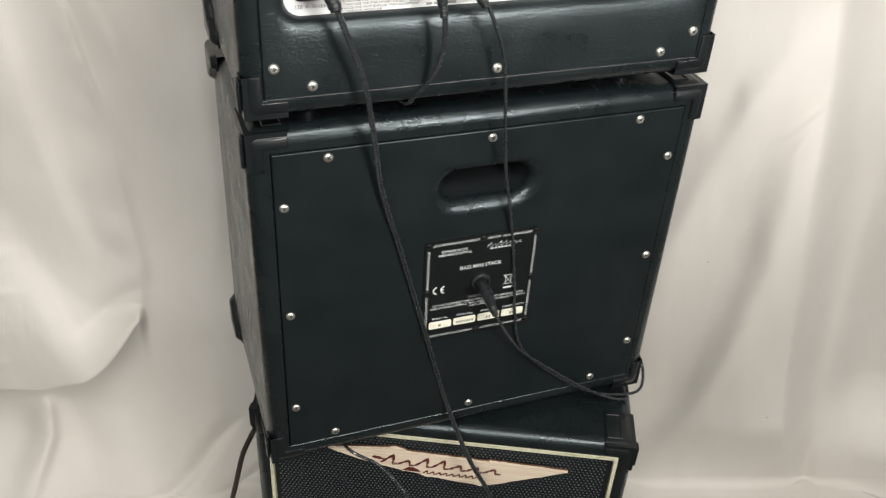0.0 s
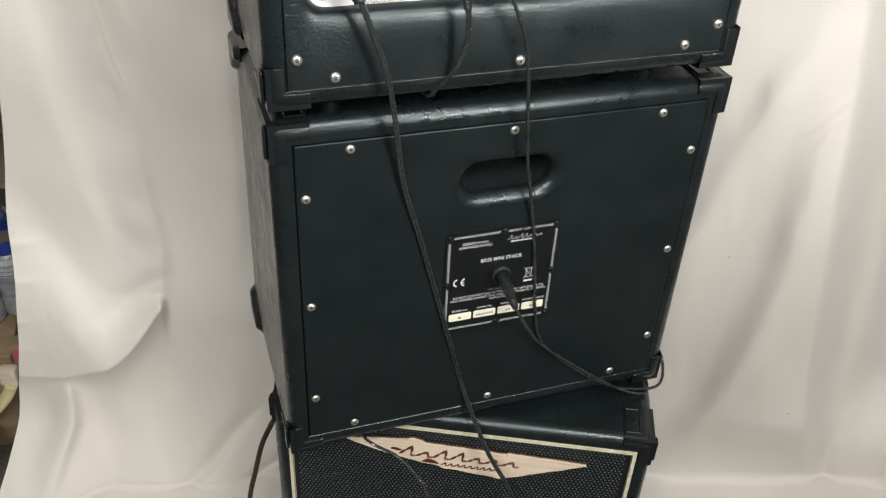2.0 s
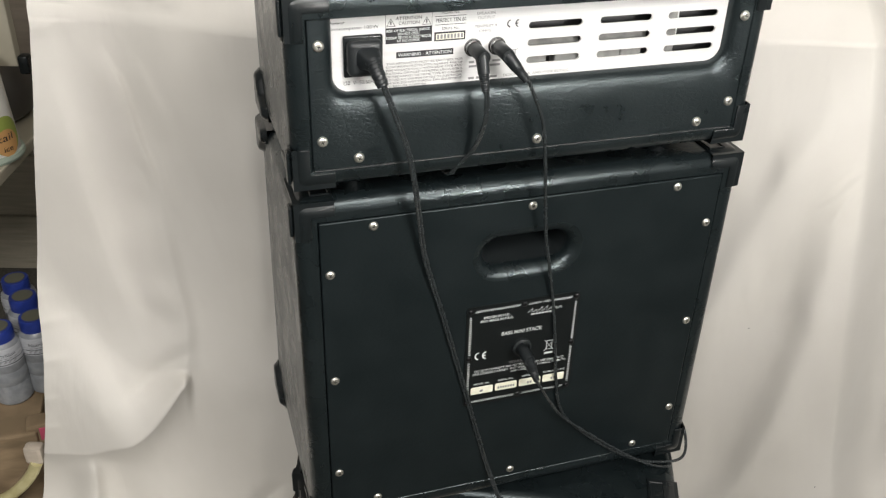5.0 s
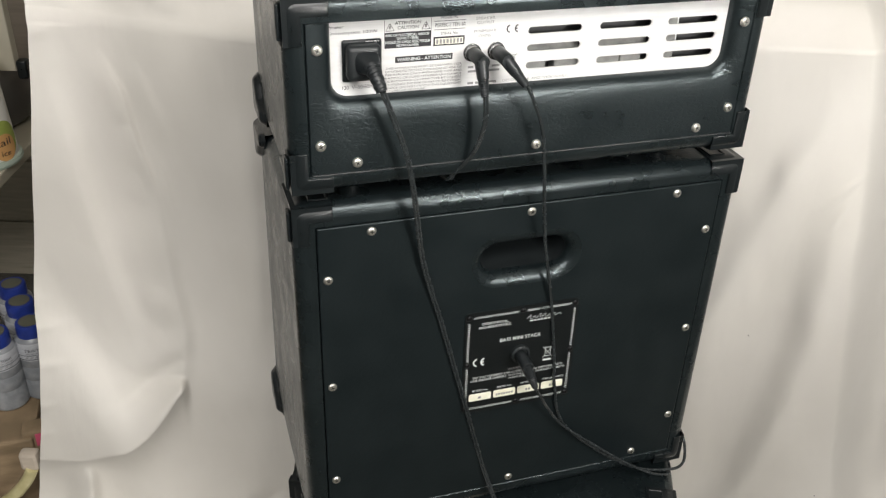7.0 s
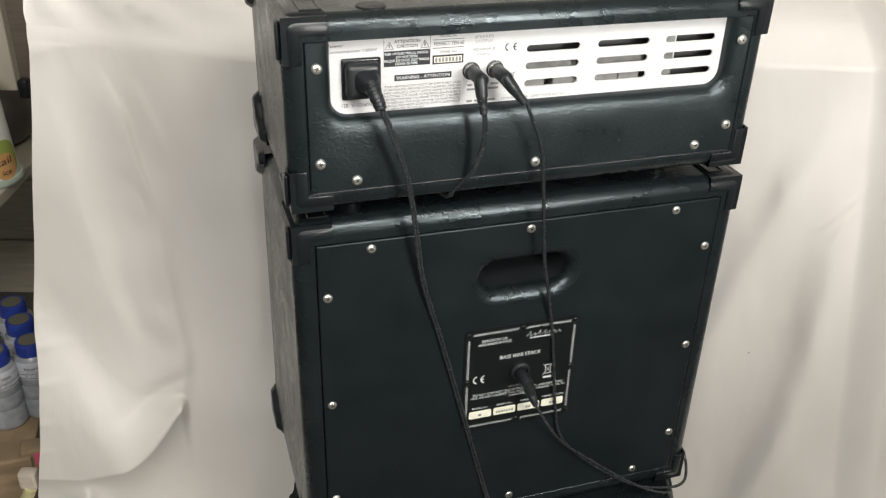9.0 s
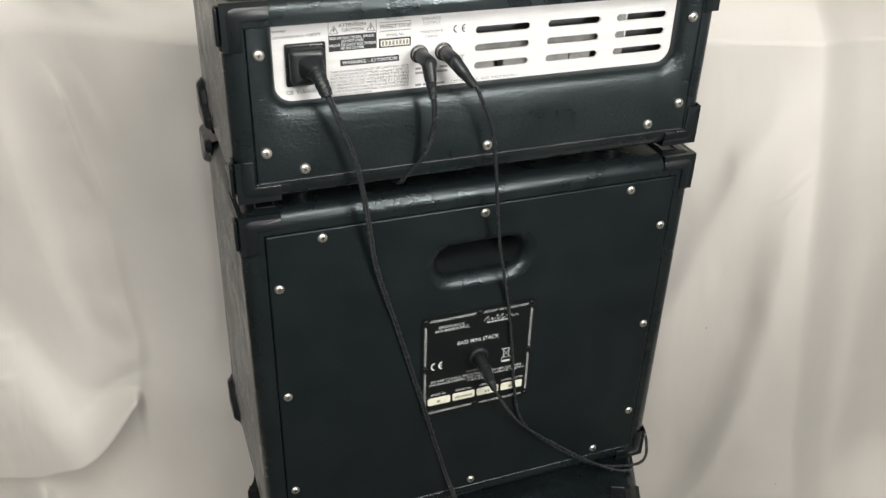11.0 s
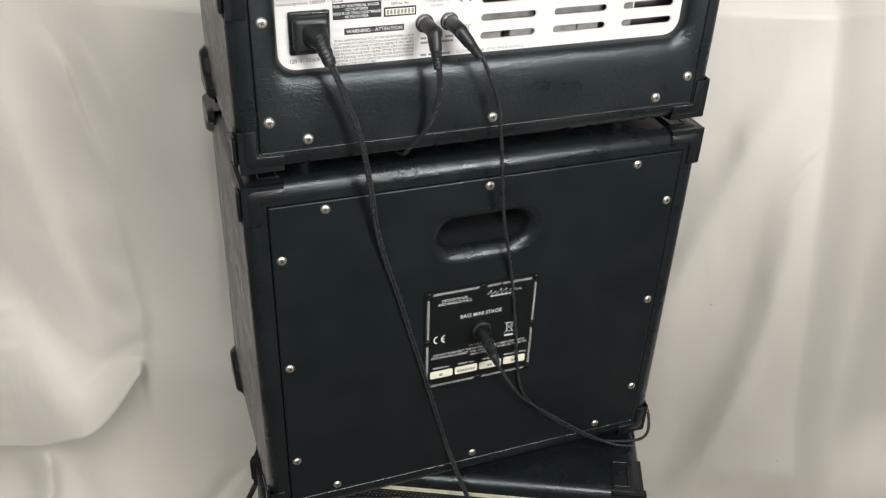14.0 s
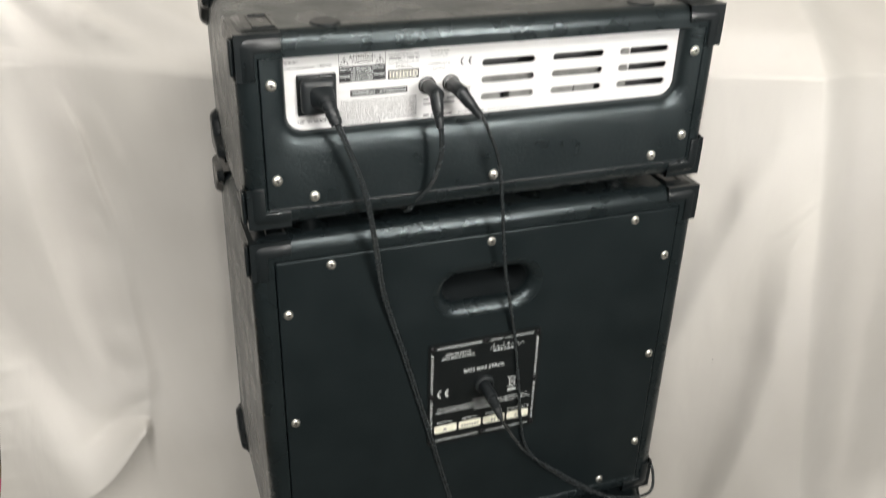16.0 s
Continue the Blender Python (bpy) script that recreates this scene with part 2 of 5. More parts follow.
def tube(path, radius, n=10, bm=None):
    """A round tube along a path; radius is a number or a list along it."""
    bm = bm or bmesh.new()
    path = [Vector(q) for q in path]
    rad = radius if isinstance(radius, (list, tuple)) else [radius] * len(path)
    t0 = (path[1] - path[0]).normalized()
    side = t0.orthogonal().normalized()
    rings = []
    for i, q in enumerate(path):
        t = (path[min(i + 1, len(path) - 1)] - path[max(i - 1, 0)]).normalized()
        side = (side - t * side.dot(t)).normalized()
        up = t.cross(side)
        rings.append([bm.verts.new(q + rad[i] * (math.cos(a) * side + math.sin(a) * up)) for a in (2 * math.pi * k / n for k in range(n))])
    for a, b in zip(rings, rings[1:]):
        for i in range(n):
            j = (i + 1) % n
            bm.faces.new((a[i], a[j], b[j], b[i]))
    bm.faces.new(rings[0])
    bm.faces.new(rings[-1])
    bmesh.ops.recalc_face_normals(bm, faces=bm.faces[:])
    return bm


def loop_prism(outline, y0, y1, holes=(), bm=None):
    """A flat sheet in the x-z plane with holes, from depth y0 (towards the viewer) to y1."""
    bm = bm or bmesh.new()
    sides = []
    for y in (y0, y1):
        edges = []
        loops = []
        for loop in (outline, *holes):
            vs = [bm.verts.new((x, y, z)) for x, z in loop]
            es = [bm.edges.new((vs[i], vs[(i + 1) % len(vs)])) for i in range(len(vs))]
            edges += es
            loops.append(vs)
        bmesh.ops.triangle_fill(bm, use_beauty=True, use_dissolve=False, edges=edges)
        sides.append(loops)
    for a, b in zip(*sides):
        for i in range(len(a)):
            j = (i + 1) % len(a)
            bm.faces.new((a[i], a[j], b[j], b[i]))
    bmesh.ops.recalc_face_normals(bm, faces=bm.faces[:])
    return bm


def rect(x0, x1, z0, z1, r=0.0, n=5):
    """A rectangle with rounded corners as a loop of (x, z)."""
    if r <= 0:
        return [(x0, z0), (x1, z0), (x1, z1), (x0, z1)]
    out = []
    for cx, cz, a0 in ((x1 - r, z0 + r, -90), (x1 - r, z1 - r, 0), (x0 + r, z1 - r, 90), (x0 + r, z0 + r, 180)):
        for k in range(n + 1):
            a = radians(a0 + 90 * k / n)
            out.append((cx + r * math.cos(a), cz + r * math.sin(a)))
    return out


def flat(loops, y):
    """Plain printed patches, each a loop of (x, z)."""
    bm = bmesh.new()
    for loop in loops:
        bm.faces.new([bm.verts.new((x, y, z)) for x, z in loop])
    return bm


def words(text, x0, x1, z0, height, y, mat, parent, bold=0.0):
    """A line of lettering from x0 to x1 with its foot at z0 and capitals of that height."""
    data = bpy.data.curves.new("lettering", "FONT")
    data.body = text
    data.resolution_u = 3
    data.offset = bold
    tmp = new("lettering_tmp", data)
    me = bpy.data.meshes.new_from_object(tmp.evaluated_get(bpy.context.evaluated_depsgraph_get()))
    bpy.data.objects.remove(tmp)
    bpy.data.curves.remove(data)
    xs = [v.co.x for v in me.vertices]
    k = (x1 - x0) / (max(xs) - min(xs))
    lo = min(xs)
    for v in me.vertices:
        v.co = Vector((x0 + (v.co.x - lo) * k, y, z0 + v.co.y * height / 0.69))
    me.materials.clear()
    me.materials.append(mat)
    return part("lettering", me, mat, parent)


def arc_mark(x0, x1, z0, height, y, mat, parent):
    """The two-arc conformity mark."""
    r = height / 2
    t = height * 0.15
    loops = []
    for cx, bar in ((x0 + r, False), (x1 - r * 0.10, True)):
        ring = []
        for k in range(15):
            a = radians(100 + 160 * k / 14)
            ring.append((cx + r * math.cos(a), z0 + r + r * math.sin(a)))
        for k in range(15):
            a = radians(260 - 160 * k / 14)
            ring.append((cx + (r - t) * math.cos(a), z0 + r + (r - t) * math.sin(a)))
        for k in range(14):
            loops.append([ring[k], ring[k + 1], ring[28 - k], ring[29 - k]])
        if bar:
            loops.append(rect(cx - r + t, cx - r * 0.22, z0 + r - t / 2, z0 + r + t / 2))
    return part("conformity_mark", flat(loops, y), mat, parent)


def scribble(x0, x1, z0, heights, y, thick, mat, parent):
    """A maker's sign reduced to plain slanted strokes with a tail, one mark for each height."""
    pitch = (x1 - x0) / len(heights)
    for i, h in enumerate(heights):
        x = x0 + pitch * i
        marks = [[(0.10, 0.0), (0.36, 0.5), (0.62, 1.0)], [(0.60, 1.0), (0.72, 0.45), (0.80, 0.05), (1.12, 0.0)]]
        for mark in marks:
            path = spline([(x + pitch * a + 0.35 * h * b, y, z0 + h * b) for a, b in mark], 5)
            width = [thick * (0.65 + 0.75 * abs(math.sin(2.2 * k / len(path) * math.pi))) for k in range(len(path))]
            part("sign_stroke", tube(path, width, 6), mat, parent)


def bars(x0, x1, z0, height, y, mat, parent, cuts):
    """Plain bars in place of writing that cannot be read or is not to be repeated."""
    loops, x = [], x0
    total = sum(cuts)
    for i, c in enumerate(cuts):
        w = (x1 - x0) * c / total
        if i % 2 == 0:
            loops.append(rect(x, x + w, z0, z0 + height))
        x += w
    return part("printed_bars", flat(loops, y), mat, parent)


# ---- pieces of the cabinets ----
def shell(hw, d, h, pocket, depth, r=0.0115, wedge=0.0):
    """A rounded box with a shallow pocket sunk into its near face; pocket: (x half width, z low, z high); the far face leans out by wedge at its foot."""
    bm = bmesh.new()
    bmesh.ops.create_cube(bm, size=1.0)
    for v in bm.verts:
        v.co = Vector((v.co.x * 2 * hw, (v.co.y + 0.5) * (d + wedge * (0.5 - v.co.z)), (v.co.z + 0.5) * h))
    bmesh.ops.bevel(bm, geom=bm.edges[:], offset=r, segments=5, profile=0.5, affect="EDGES")
    face = min(bm.faces, key=lambda f: f.calc_center_median().y - f.calc_area())
    px, z0, z1 = pocket
    bmesh.ops.inset_region(bm, faces=[face], thickness=0.004, depth=0.0)
    for v in face.verts:
        v.co.x = math.copysign(px, v.co.x)
        v.co.z = z1 if v.co.z > h / 2 else z0
    bmesh.ops.inset_region(bm, faces=[face], thickness=0.0004, depth=-0.0002)
    bmesh.ops.inset_region(bm, faces=[face], thickness=0.0008, depth=-0.0008)
    bmesh.ops.inset_region(bm, faces=[face], thickness=0.0003, depth=-0.0014)
    bmesh.ops.inset_region(bm, faces=[face], thickness=0.0002, depth=-depth)
    return bm


def corner_mesh(big=False, t=0.0017, w=0.0135, lx=0.0330, ly=0.0500, lz=0.0345):
    """A moulded corner guard for the corner at the origin, box towards +x +y +z: L-shaped flanges, a full plate on the z face."""
    cuts = ((-t, 0.0, w, lx), (-t, 0.0, w, ly), (-t, 0.0, w, lz))
    bm = bmesh.new()
    cells = set()
    for i in range(3):
        for j in range(3):
            for k in range(3):
                q = (i, j, k)
                if 0 in q and (sum(c == 2 for c in q) <= 1 or k == 0):
                    cells.add(q)
    verts = {}

    def vert(i, j, k):
        if (i, j, k) not in verts:
            verts[i, j, k] = bm.verts.new((cuts[0][i], cuts[1][j], cuts[2][k]))
        return verts[i, j, k]

    for i, j, k in cells:
        for ax in range(3):
            for side in (0, 1):
                nb = [i, j, k]
                nb[ax] += 1 if side else -1
                if tuple(nb) in cells:
                    continue
                vs = []
                for a, b in ((0, 0), (1, 0), (1, 1), (0, 1)):
                    q = [i, j, k]
                    q[ax] += side
                    others = [o for o in range(3) if o != ax]
                    q[others[0]] += a
                    q[others[1]] += b
                    vs.append(vert(*q))
                bm.faces.new(vs)
    bmesh.ops.recalc_face_normals(bm, faces=bm.faces[:])
    bmesh.ops.dissolve_limit(bm, angle_limit=0.01, verts=bm.verts[:], edges=bm.edges[:])
    outer = [e for e in bm.edges if sum(all(abs(v.co[a] + t) < 1e-6 for v in e.verts) for a in range(3)) >= 2]
    bmesh.ops.bevel(bm, geom=outer, offset=0.0118, segments=6, profile=0.5, affect="EDGES")
    lips = [e for e in bm.edges if e.is_manifold and e.calc_face_angle(0) > 1.2 and any(abs(v.co[a] + t) < 1e-6 for v in e.verts for a in range(3))
            and all(f.normal.length > 0 for f in e.link_faces)]
    bmesh.ops.bevel(bm, geom=lips, offset=0.0014, segments=3, profile=0.5, affect="EDGES", clamp_overlap=True)
    # raised rectangular rim of the stacking recess on the plate
    for cx, cy, sx, sy in ((0.0230, 0.0100, 0.0150, 0.0016), (0.0230, 0.0440, 0.0150, 0.0016), (0.0158, 0.0270, 0.0016, 0.0356), (0.0302, 0.0270, 0.0016, 0.0356)):
        box(cx, cy, -t - 0.0004, sx, sy, 0.0016, 0.0004, 1, bm)
    # stepped lobe on the side flange
    if big:
        rim = [(0.0005, 0.0050), (0.0040, -0.0010), (0.0460, -0.0010), (0.0520, 0.0040), (0.0500, 0.0130), (0.0300, 0.0190), (0.0220, 0.0330), (0.0120, 0.0385), (0.0020, 0.0360)]
        low, high = [], []
        for y, z in rim:
            low.append(bm.verts.new((0.0, y, z)))
            high.append(bm.verts.new((-t - 0.0042, 0.020 + (y - 0.020) * 0.82, 0.014 + (z - 0.014) * 0.80)))
        caps = [bm.faces.new(low), bm.faces.new(high)]
        for k in range(len(rim)):
            caps.append(bm.faces.new((low[k], low[(k + 1) % len(rim)], high[(k + 1) % len(rim)], high[k])))
        bmesh.ops.recalc_face_normals(bm, faces=caps)
        crest = [e for e in bm.edges if e.verts[0] in high and e.verts[1] in high or (e.verts[0] in low) != (e.verts[1] in low) and (e.verts[0] in high or e.verts[1] in high)]
        bmesh.ops.bevel(bm, geom=crest, offset=0.0022, segments=3, profile=0.5, affect="EDGES", clamp_overlap=True)
    else:
        box(-t - 0.0004, 0.0085, 0.0175, 0.0030, 0.0100, 0.0270, 0.0014, 3, bm)
    return bm


CORNER_FORMS = {}


def corner_data(sx, sy, sz):
    """The guard's mesh for one of the eight corners; those of the cabinets' fronts, on the far side, are bulkier."""
    key = (sx, sy, sz)
    if key not in CORNER_FORMS:
        bm = corner_mesh(sy < 0)
        for v in bm.verts:
            v.co = Vector((v.co.x * sx, v.co.y * sy, v.co.z * sz))
        if sx * sy * sz < 0:
            bmesh.ops.reverse_faces(bm, faces=bm.faces[:])
        CORNER_FORMS[key] = to_mesh("corner_guard", bm, PLASTIC)
    return CORNER_FORMS[key]


def corners(parent, hw, d, h, wedge=0.0):
    for sx in (1, -1):
        for sy in (1, -1):
            for sz in (1, -1):
                ob = part("corner_guard", corner_data(sx, sy, sz), PLASTIC, parent)
                ob.location = (-hw if sx > 0 else hw, 0 if sy > 0 else d + (wedge if sz > 0 else 0), 0 if sz > 0 else h)


def feet(parent, hw, d, height, inset=0.045):
    prof = [(0.0005, -height), (0.011, -height), (0.0125, -height + 0.0015), (0.0135, 0.0005), (0.0005, 0.0005)]
    me = to_mesh("foot", lathe(prof, 18), RUBBER)
    for x in (-hw + inset, hw - inset):
        for y in (inset, d - inset):
            part("foot", me, RUBBER, parent).location = (x, y, 0)


def screw_meshes(r=0.0042, h=0.0025):
    dome = lathe([(r * 1.0, 0.0), (r * 1.0, h * 0.25), (r * 0.93, h * 0.55), (r * 0.78, h * 0.82), (r * 0.55, h * 0.98), (r * 0.5, h * 0.98),
                  (r * 0.12, h * 0.99)], 20, "y")
    # Recess drawn as dark bars level with the dome, its shade in the colour.
    cross = bmesh.new()
    box(0, -h * 0.93, 0, r * 0.80, h * 0.20, r * 0.16, 0, 1, cross)
    box(0, -h * 0.93, 0, r * 0.16, h * 0.20, r * 0.80, 0, 1, cross)
    return dome, cross


dome_, cross_ = screw_meshes()
SCREW, SCREW_SLOT = to_mesh("screw", dome_, NICKEL), to_mesh("cross_recess_shade", cross_, RECESS)
dome_, cross_ = screw_meshes(0.0027, 0.0014)
SMALL_SCREW = to_mesh("small_screw", dome_, BLACK_SCREW)


def screw(parent, x, z, y=0.0, turn=0):
    s = part("screw", SCREW, NICKEL, parent)
    s.matrix_basis = pose(x, y, z, 0, turn, 0)
    part("cross_recess_shade", SCREW_SLOT, RECESS, s)


def jack_socket(parent, x, z, y):
    nut = lathe([(0.0071, 0.0), (0.0071, 0.0010), (0.0064, 0.0013), (0.0062, 0.0040), (0.0055, 0.0046), (0.0051, 0.0030), (0.0004, 0.0030)], 24, "y", (x, y, z))
    return part("jack_socket", nut, DARK_NICKEL, parent, "dark nickel jack socket nut")


# ---- structure of the room ----
WALL_TURN = radians(-17)
ALONG = Vector((math.cos(WALL_TURN), math.sin(WALL_TURN), 0))
BACK = Vector((-math.sin(WALL_TURN), math.cos(WALL_TURN), 0))
ORIGIN = Vector((0, 0.252, 0))


def place(u, w, z):
    """A point u metres along the backdrop, w behind it, z up."""
    return ORIGIN + ALONG * u + BACK * w + Vector((0, 0, z))


def wall_pose(u, w, z, turn=0):
    p = place(u, w, z)
    return pose(p.x, p.y, p.z, 0, 0, -17 + turn)


def slab(name, u0, u1, w0, w1, z0, z1, mat, label):
    bm = box((u0 + u1) / 2, (w0 + w1) / 2, (z0 + z1) / 2, u1 - u0, w1 - w0, z1 - z0)
    ob = new(name, to_mesh(name, bm, mat))
    ob.matrix_world = wall_pose(0, 0, 0)
    return tagged(ob, label, name.split("_")[0], kind="structure")


slab("floor", -1.6, 1.8, -2.2, 0.85, -0.06, 0.0, FLOOR, "dark grey carpet under the cloth")
slab("wall_north", -1.6, 1.8, 0.85, 0.95, 0.0, 2.5, WALL, "plain cream painted wall behind the draped cloth")
# Unseen walls, added to close the room; their grey sets the bounced light.
slab("wall_south", -1.6, 1.8, -2.3, -2.2, 0.0, 2.5, UNSEEN_WALL, "plain unseen wall, its grey set for fill light")
slab("wall_west", -1.7, -1.6, -2.3, 0.95, 0.0, 2.5, UNSEEN_WALL, "plain unseen wall, its grey set for fill light")
slab("wall_east", 1.8, 1.9, -2.3, 0.95, 0.0, 2.5, UNSEEN_WALL, "plain unseen wall, its grey set for fill light")
slab("ceiling", -1.7, 1.9, -2.3, 0.95, 2.5, 2.6, WALL, "plain pale ceiling")


# ---- the white cloth: over a bench, down to the floor and out under the stack ----
LEFT_EDGE = [(0.0, -0.590), (0.056, -0.572), (0.115, -0.556), (0.254, -0.530), (0.32, -0.519), (0.396, -0.506), (0.522, -0.484), (0.64, -0.463), (0.735, -0.447), (0.79, -0.439)]
TUCK = [(-0.62, 0.190), (-0.541, 0.190), (-0.482, 0.190), (-0.453, 0.201), (-0.420, 0.209), (-0.388, 0.238), (-0.353, 0.288), (-0.332, 0.326)]
TUCK_HIGH = [(-0.54, 0.30), (-0.46, 0.26), (-0.42, 0.165), (-0.387, 0.100), (-0.352, 0.052), (-0.332, 0.022), (-0.31, 0.012)]
TUCK_TALL = [(-0.60, 0.012), (-0.50, 0.022), (-0.45, 0.036), (-0.42, 0.044), (-0.38, 0.044), (-0.345, 0.034), (-0.332, 0.026), (-0.31, 0.022)]
TUCK_UNDER = [(-0.55, 0.016), (-0.48, 0.018), (-0.44, 0.024), (-0.40, 0.030), (-0.36, 0.032), (-0.325, 0.026)]
RIDGE = [(0.0, 0.610), (0.079, 0.586), (0.232, 0.550), (0.309, 0.538), (0.414, 0.520), (0.521, 0.502), (0.623, 0.487), (0.675, 0.479), (0.79, 0.455)]
# long folds: line of u over z, height, reach to either side, z where it fades in and out
FOLDS = [
    ([(0.40, -0.388), (0.451, -0.397), (0.494, -0.405), (0.566, -0.413), (0.624, -0.420), (0.682, -0.424), (0.79, -0.440)], 0.0085, 0.060, 0.022, 0.36, 0.50, 0.62, 0.80),
    ([(0.600, -0.330), (0.631, -0.335), (0.656, -0.342), (0.695, -0.348), (0.727, -0.353), (0.753, -0.363), (0.79, -0.378)], 0.0024, 0.022, 0.0050, 0.58, 0.65, 0.72, 0.78),
    ([(0.688, -0.3560), (0.712, -0.3540)], 0.0007, 0.0080, 0.0055, 0.685, 0.697, 0.704, 0.716),
    ([(0.663, -0.3480), (0.684, -0.3500)], 0.0005, 0.0080, 0.0055, 0.660, 0.670, 0.678, 0.690),
    ([(0.60, -0.303), (0.700, -0.315), (0.727, -0.324), (0.770, -0.338)], 0.0010, 0.014, 0.0065, 0.66, 0.70, 0.73, 0.77),
    ([(0.58, -0.312), (0.61, -0.316), (0.66, -0.322)], 0.0009, 0.014, 0.0070, 0.56, 0.60, 0.62, 0.67),
    ([(0.590, -0.345), (0.614, -0.350), (0.640, -0.358)], 0.0008, 0.012, 0.0070, 0.585, 0.605, 0.618, 0.645),
    ([(0.43, -0.336), (0.478, -0.356), (0.53, -0.362), (0.60, -0.372)], 0.0030, 0.030, 0.018, 0.41, 0.46, 0.52, 0.60),
    ([(0.10, -0.356), (0.144, -0.351), (0.336, -0.332), (0.41, -0.322), (0.492, -0.328), (0.58, -0.333), (0.66, -0.337)], 0.0044, 0.045, 0.0130, 0.24, 0.38, 0.52, 0.64),
    ([(0.37, -0.226), (0.438, -0.222), (0.567, -0.219), (0.675, -0.220)], 0.0060, 0.022, 0.018, 0.34, 0.48, 0.62, 0.74),
    ([(0.280, -0.418), (0.292, -0.409), (0.319, -0.387), (0.345, -0.361), (0.364, -0.338), (0.39, -0.318)], -0.0026, 0.020, 0.018, 0.275, 0.315, 0.352, 0.39),
    ([(0.0, -0.517), (0.064, -0.499), (0.110, -0.484), (0.161, -0.482), (0.19, -0.482)], 0.0085, 0.024, 0.012, 0.0, 0.10, 0.15, 0.196),
    ([(0.0, -0.420), (0.10, -0.438), (0.19, -0.446)], -0.0050, 0.022, 0.040, 0.02, 0.10, 0.17, 0.21),
    ([(0.0, -0.335), (0.047, -0.287), (0.139, -0.221)], -0.0040, 0.020, 0.012, 0.0, 0.02, 0.10, 0.16),
    ([(-0.03, -0.310), (0.029, -0.202), (0.06, -0.16)], -0.0030, 0.018, 0.013, -0.02, 0.005, 0.04, 0.07),
    ([(0.08, -0.262), (0.16, -0.250), (0.26, -0.244)], 0.0020, 0.030, 0.020, 0.05, 0.12, 0.20, 0.28),
    ([(0.0, 0.395), (0.078, 0.417), (0.206, 0.450), (0.322, 0.472), (0.433, 0.480), (0.526, 0.476), (0.623, 0.468), (0.70, 0.46)], 0.0078, 0.032, 0.050, 0.02, 0.16, 0.48, 0.70),
    ([(0.35, 0.320), (0.42, 0.338), (0.493, 0.358), (0.557, 0.374), (0.606, 0.386), (0.65, 0.402), (0.76, 0.445)], 0.0056, 0.028, 0.045, 0.28, 0.44, 0.64, 0.78),
    ([(0.605, 0.440), (0.620, 0.454), (0.638, 0.468), (0.652, 0.480)], 0.0008, 0.0080, 0.0055, 0.600, 0.618, 0.645, 0.660),
    ([(0.585, 0.462), (0.605, 0.468), (0.628, 0.478)], 0.0006, 0.0060, 0.0045, 0.580, 0.600, 0.615, 0.635),
    ([(0.0, 0.345), (0.08, 0.352), (0.20, 0.372), (0.30, 0.395)], -0.0060, 0.050, 0.045, -0.05, 0.05, 0.20, 0.36),
    ([(0.20, 0.618), (0.35, 0.603), (0.51, 0.585), (0.60, 0.575)], 0.0040, 0.020, 0.030, 0.16, 0.26, 0.50, 0.62),
    ([(0.0, 0.640), (0.05, 0.628), (0.12, 0.615)], -0.0060, 0.018, 0.018, -0.02, 0.015, 0.05, 0.13),
    ([(0.0, 0.80), (0.4, 0.68), (0.79, 0.60)], 0.016, 0.06, 0.04, -1, -0.9, 2, 3),
]
# short level puckers along the free edge: z, how far in they reach, height
PUCKERS = [(0.784, 0.045, 0.0026), (0.410, 0.035, 0.0026), (0.351, 0.028, 0.0032), (0.286, 0.020, 0.0026), (0.452, 0.018, 0.0014), (0.236, 0.024, 0.0018), (0.62, 0.020, 0.0012)]
TOP, BEND = 0.802, 0.008
# pleats over the bench's edge: u at the edge, slant, height, reach to either side, where they fade in
PLEATS = [(-0.440, 0.40, 0.010, 0.024, 0.010, -0.01, 0.02), (-0.395, 0.62, 0.011, 0.030, 0.011, -0.01, 0.02), (-0.316, 1.30, 0.009, 0.034, 0.013, 0.0, 0.03), (-0.255, 2.00, 0.014, 0.036, 0.013, 0.004, 0.03), (-0.150, 2.0, 0.008, 0.05, 0.03, 0.01, 0.05)]
# how far the bench's edge dips
DIP = [(-0.40, -0.008), (-0.36, -0.005), (-0.29, 0.0), (-0.20, 0.009), (0.10, 0.004), (0.30, -0.001)]


def soft_noise(x, y, seed):
    """Smooth noise from -1 to 1 over arrays of places."""
    x, y = np.broadcast_arrays(np.asarray(x, float), np.asarray(y, float))
    xi, yi = np.floor(x), np.floor(y)
    fx, fy = x - xi, y - yi
    fx, fy = fx * fx * fx * (fx * (fx * 6 - 15) + 10), fy * fy * fy * (fy * (fy * 6 - 15) + 10)

    def corner(a, b):
        q = np.sin((xi + a) * 127.1 + (yi + b) * 311.7 + seed * 74.7) * 43758.5453
        return 2 * (q - np.floor(q)) - 1

    low = corner(0, 0) * (1 - fx) + corner(1, 0) * fx
    high = corner(0, 1) * (1 - fx) + corner(1, 1) * fx
    return low * (1 - fy) + high * fy


def table(pairs, x):
    return np.interp(x, [p[0] for p in pairs], [p[1] for p in pairs])


def rounded(pairs, x, reach=0.013):
    """The table with its kinks rounded off over a reach to either side."""
    taps = np.linspace(-2.2, 2.2, 23)
    weights = np.exp(-0.5 * taps * taps)
    return sum(w * table(pairs, x + k * reach) for k, w in zip(taps, weights / weights.sum()))


def ease(a, b, x):
    t = np.clip((np.asarray(x, float) - a) / (b - a), 0.0, 1.0)
    return t * t * (3 - 2 * t)


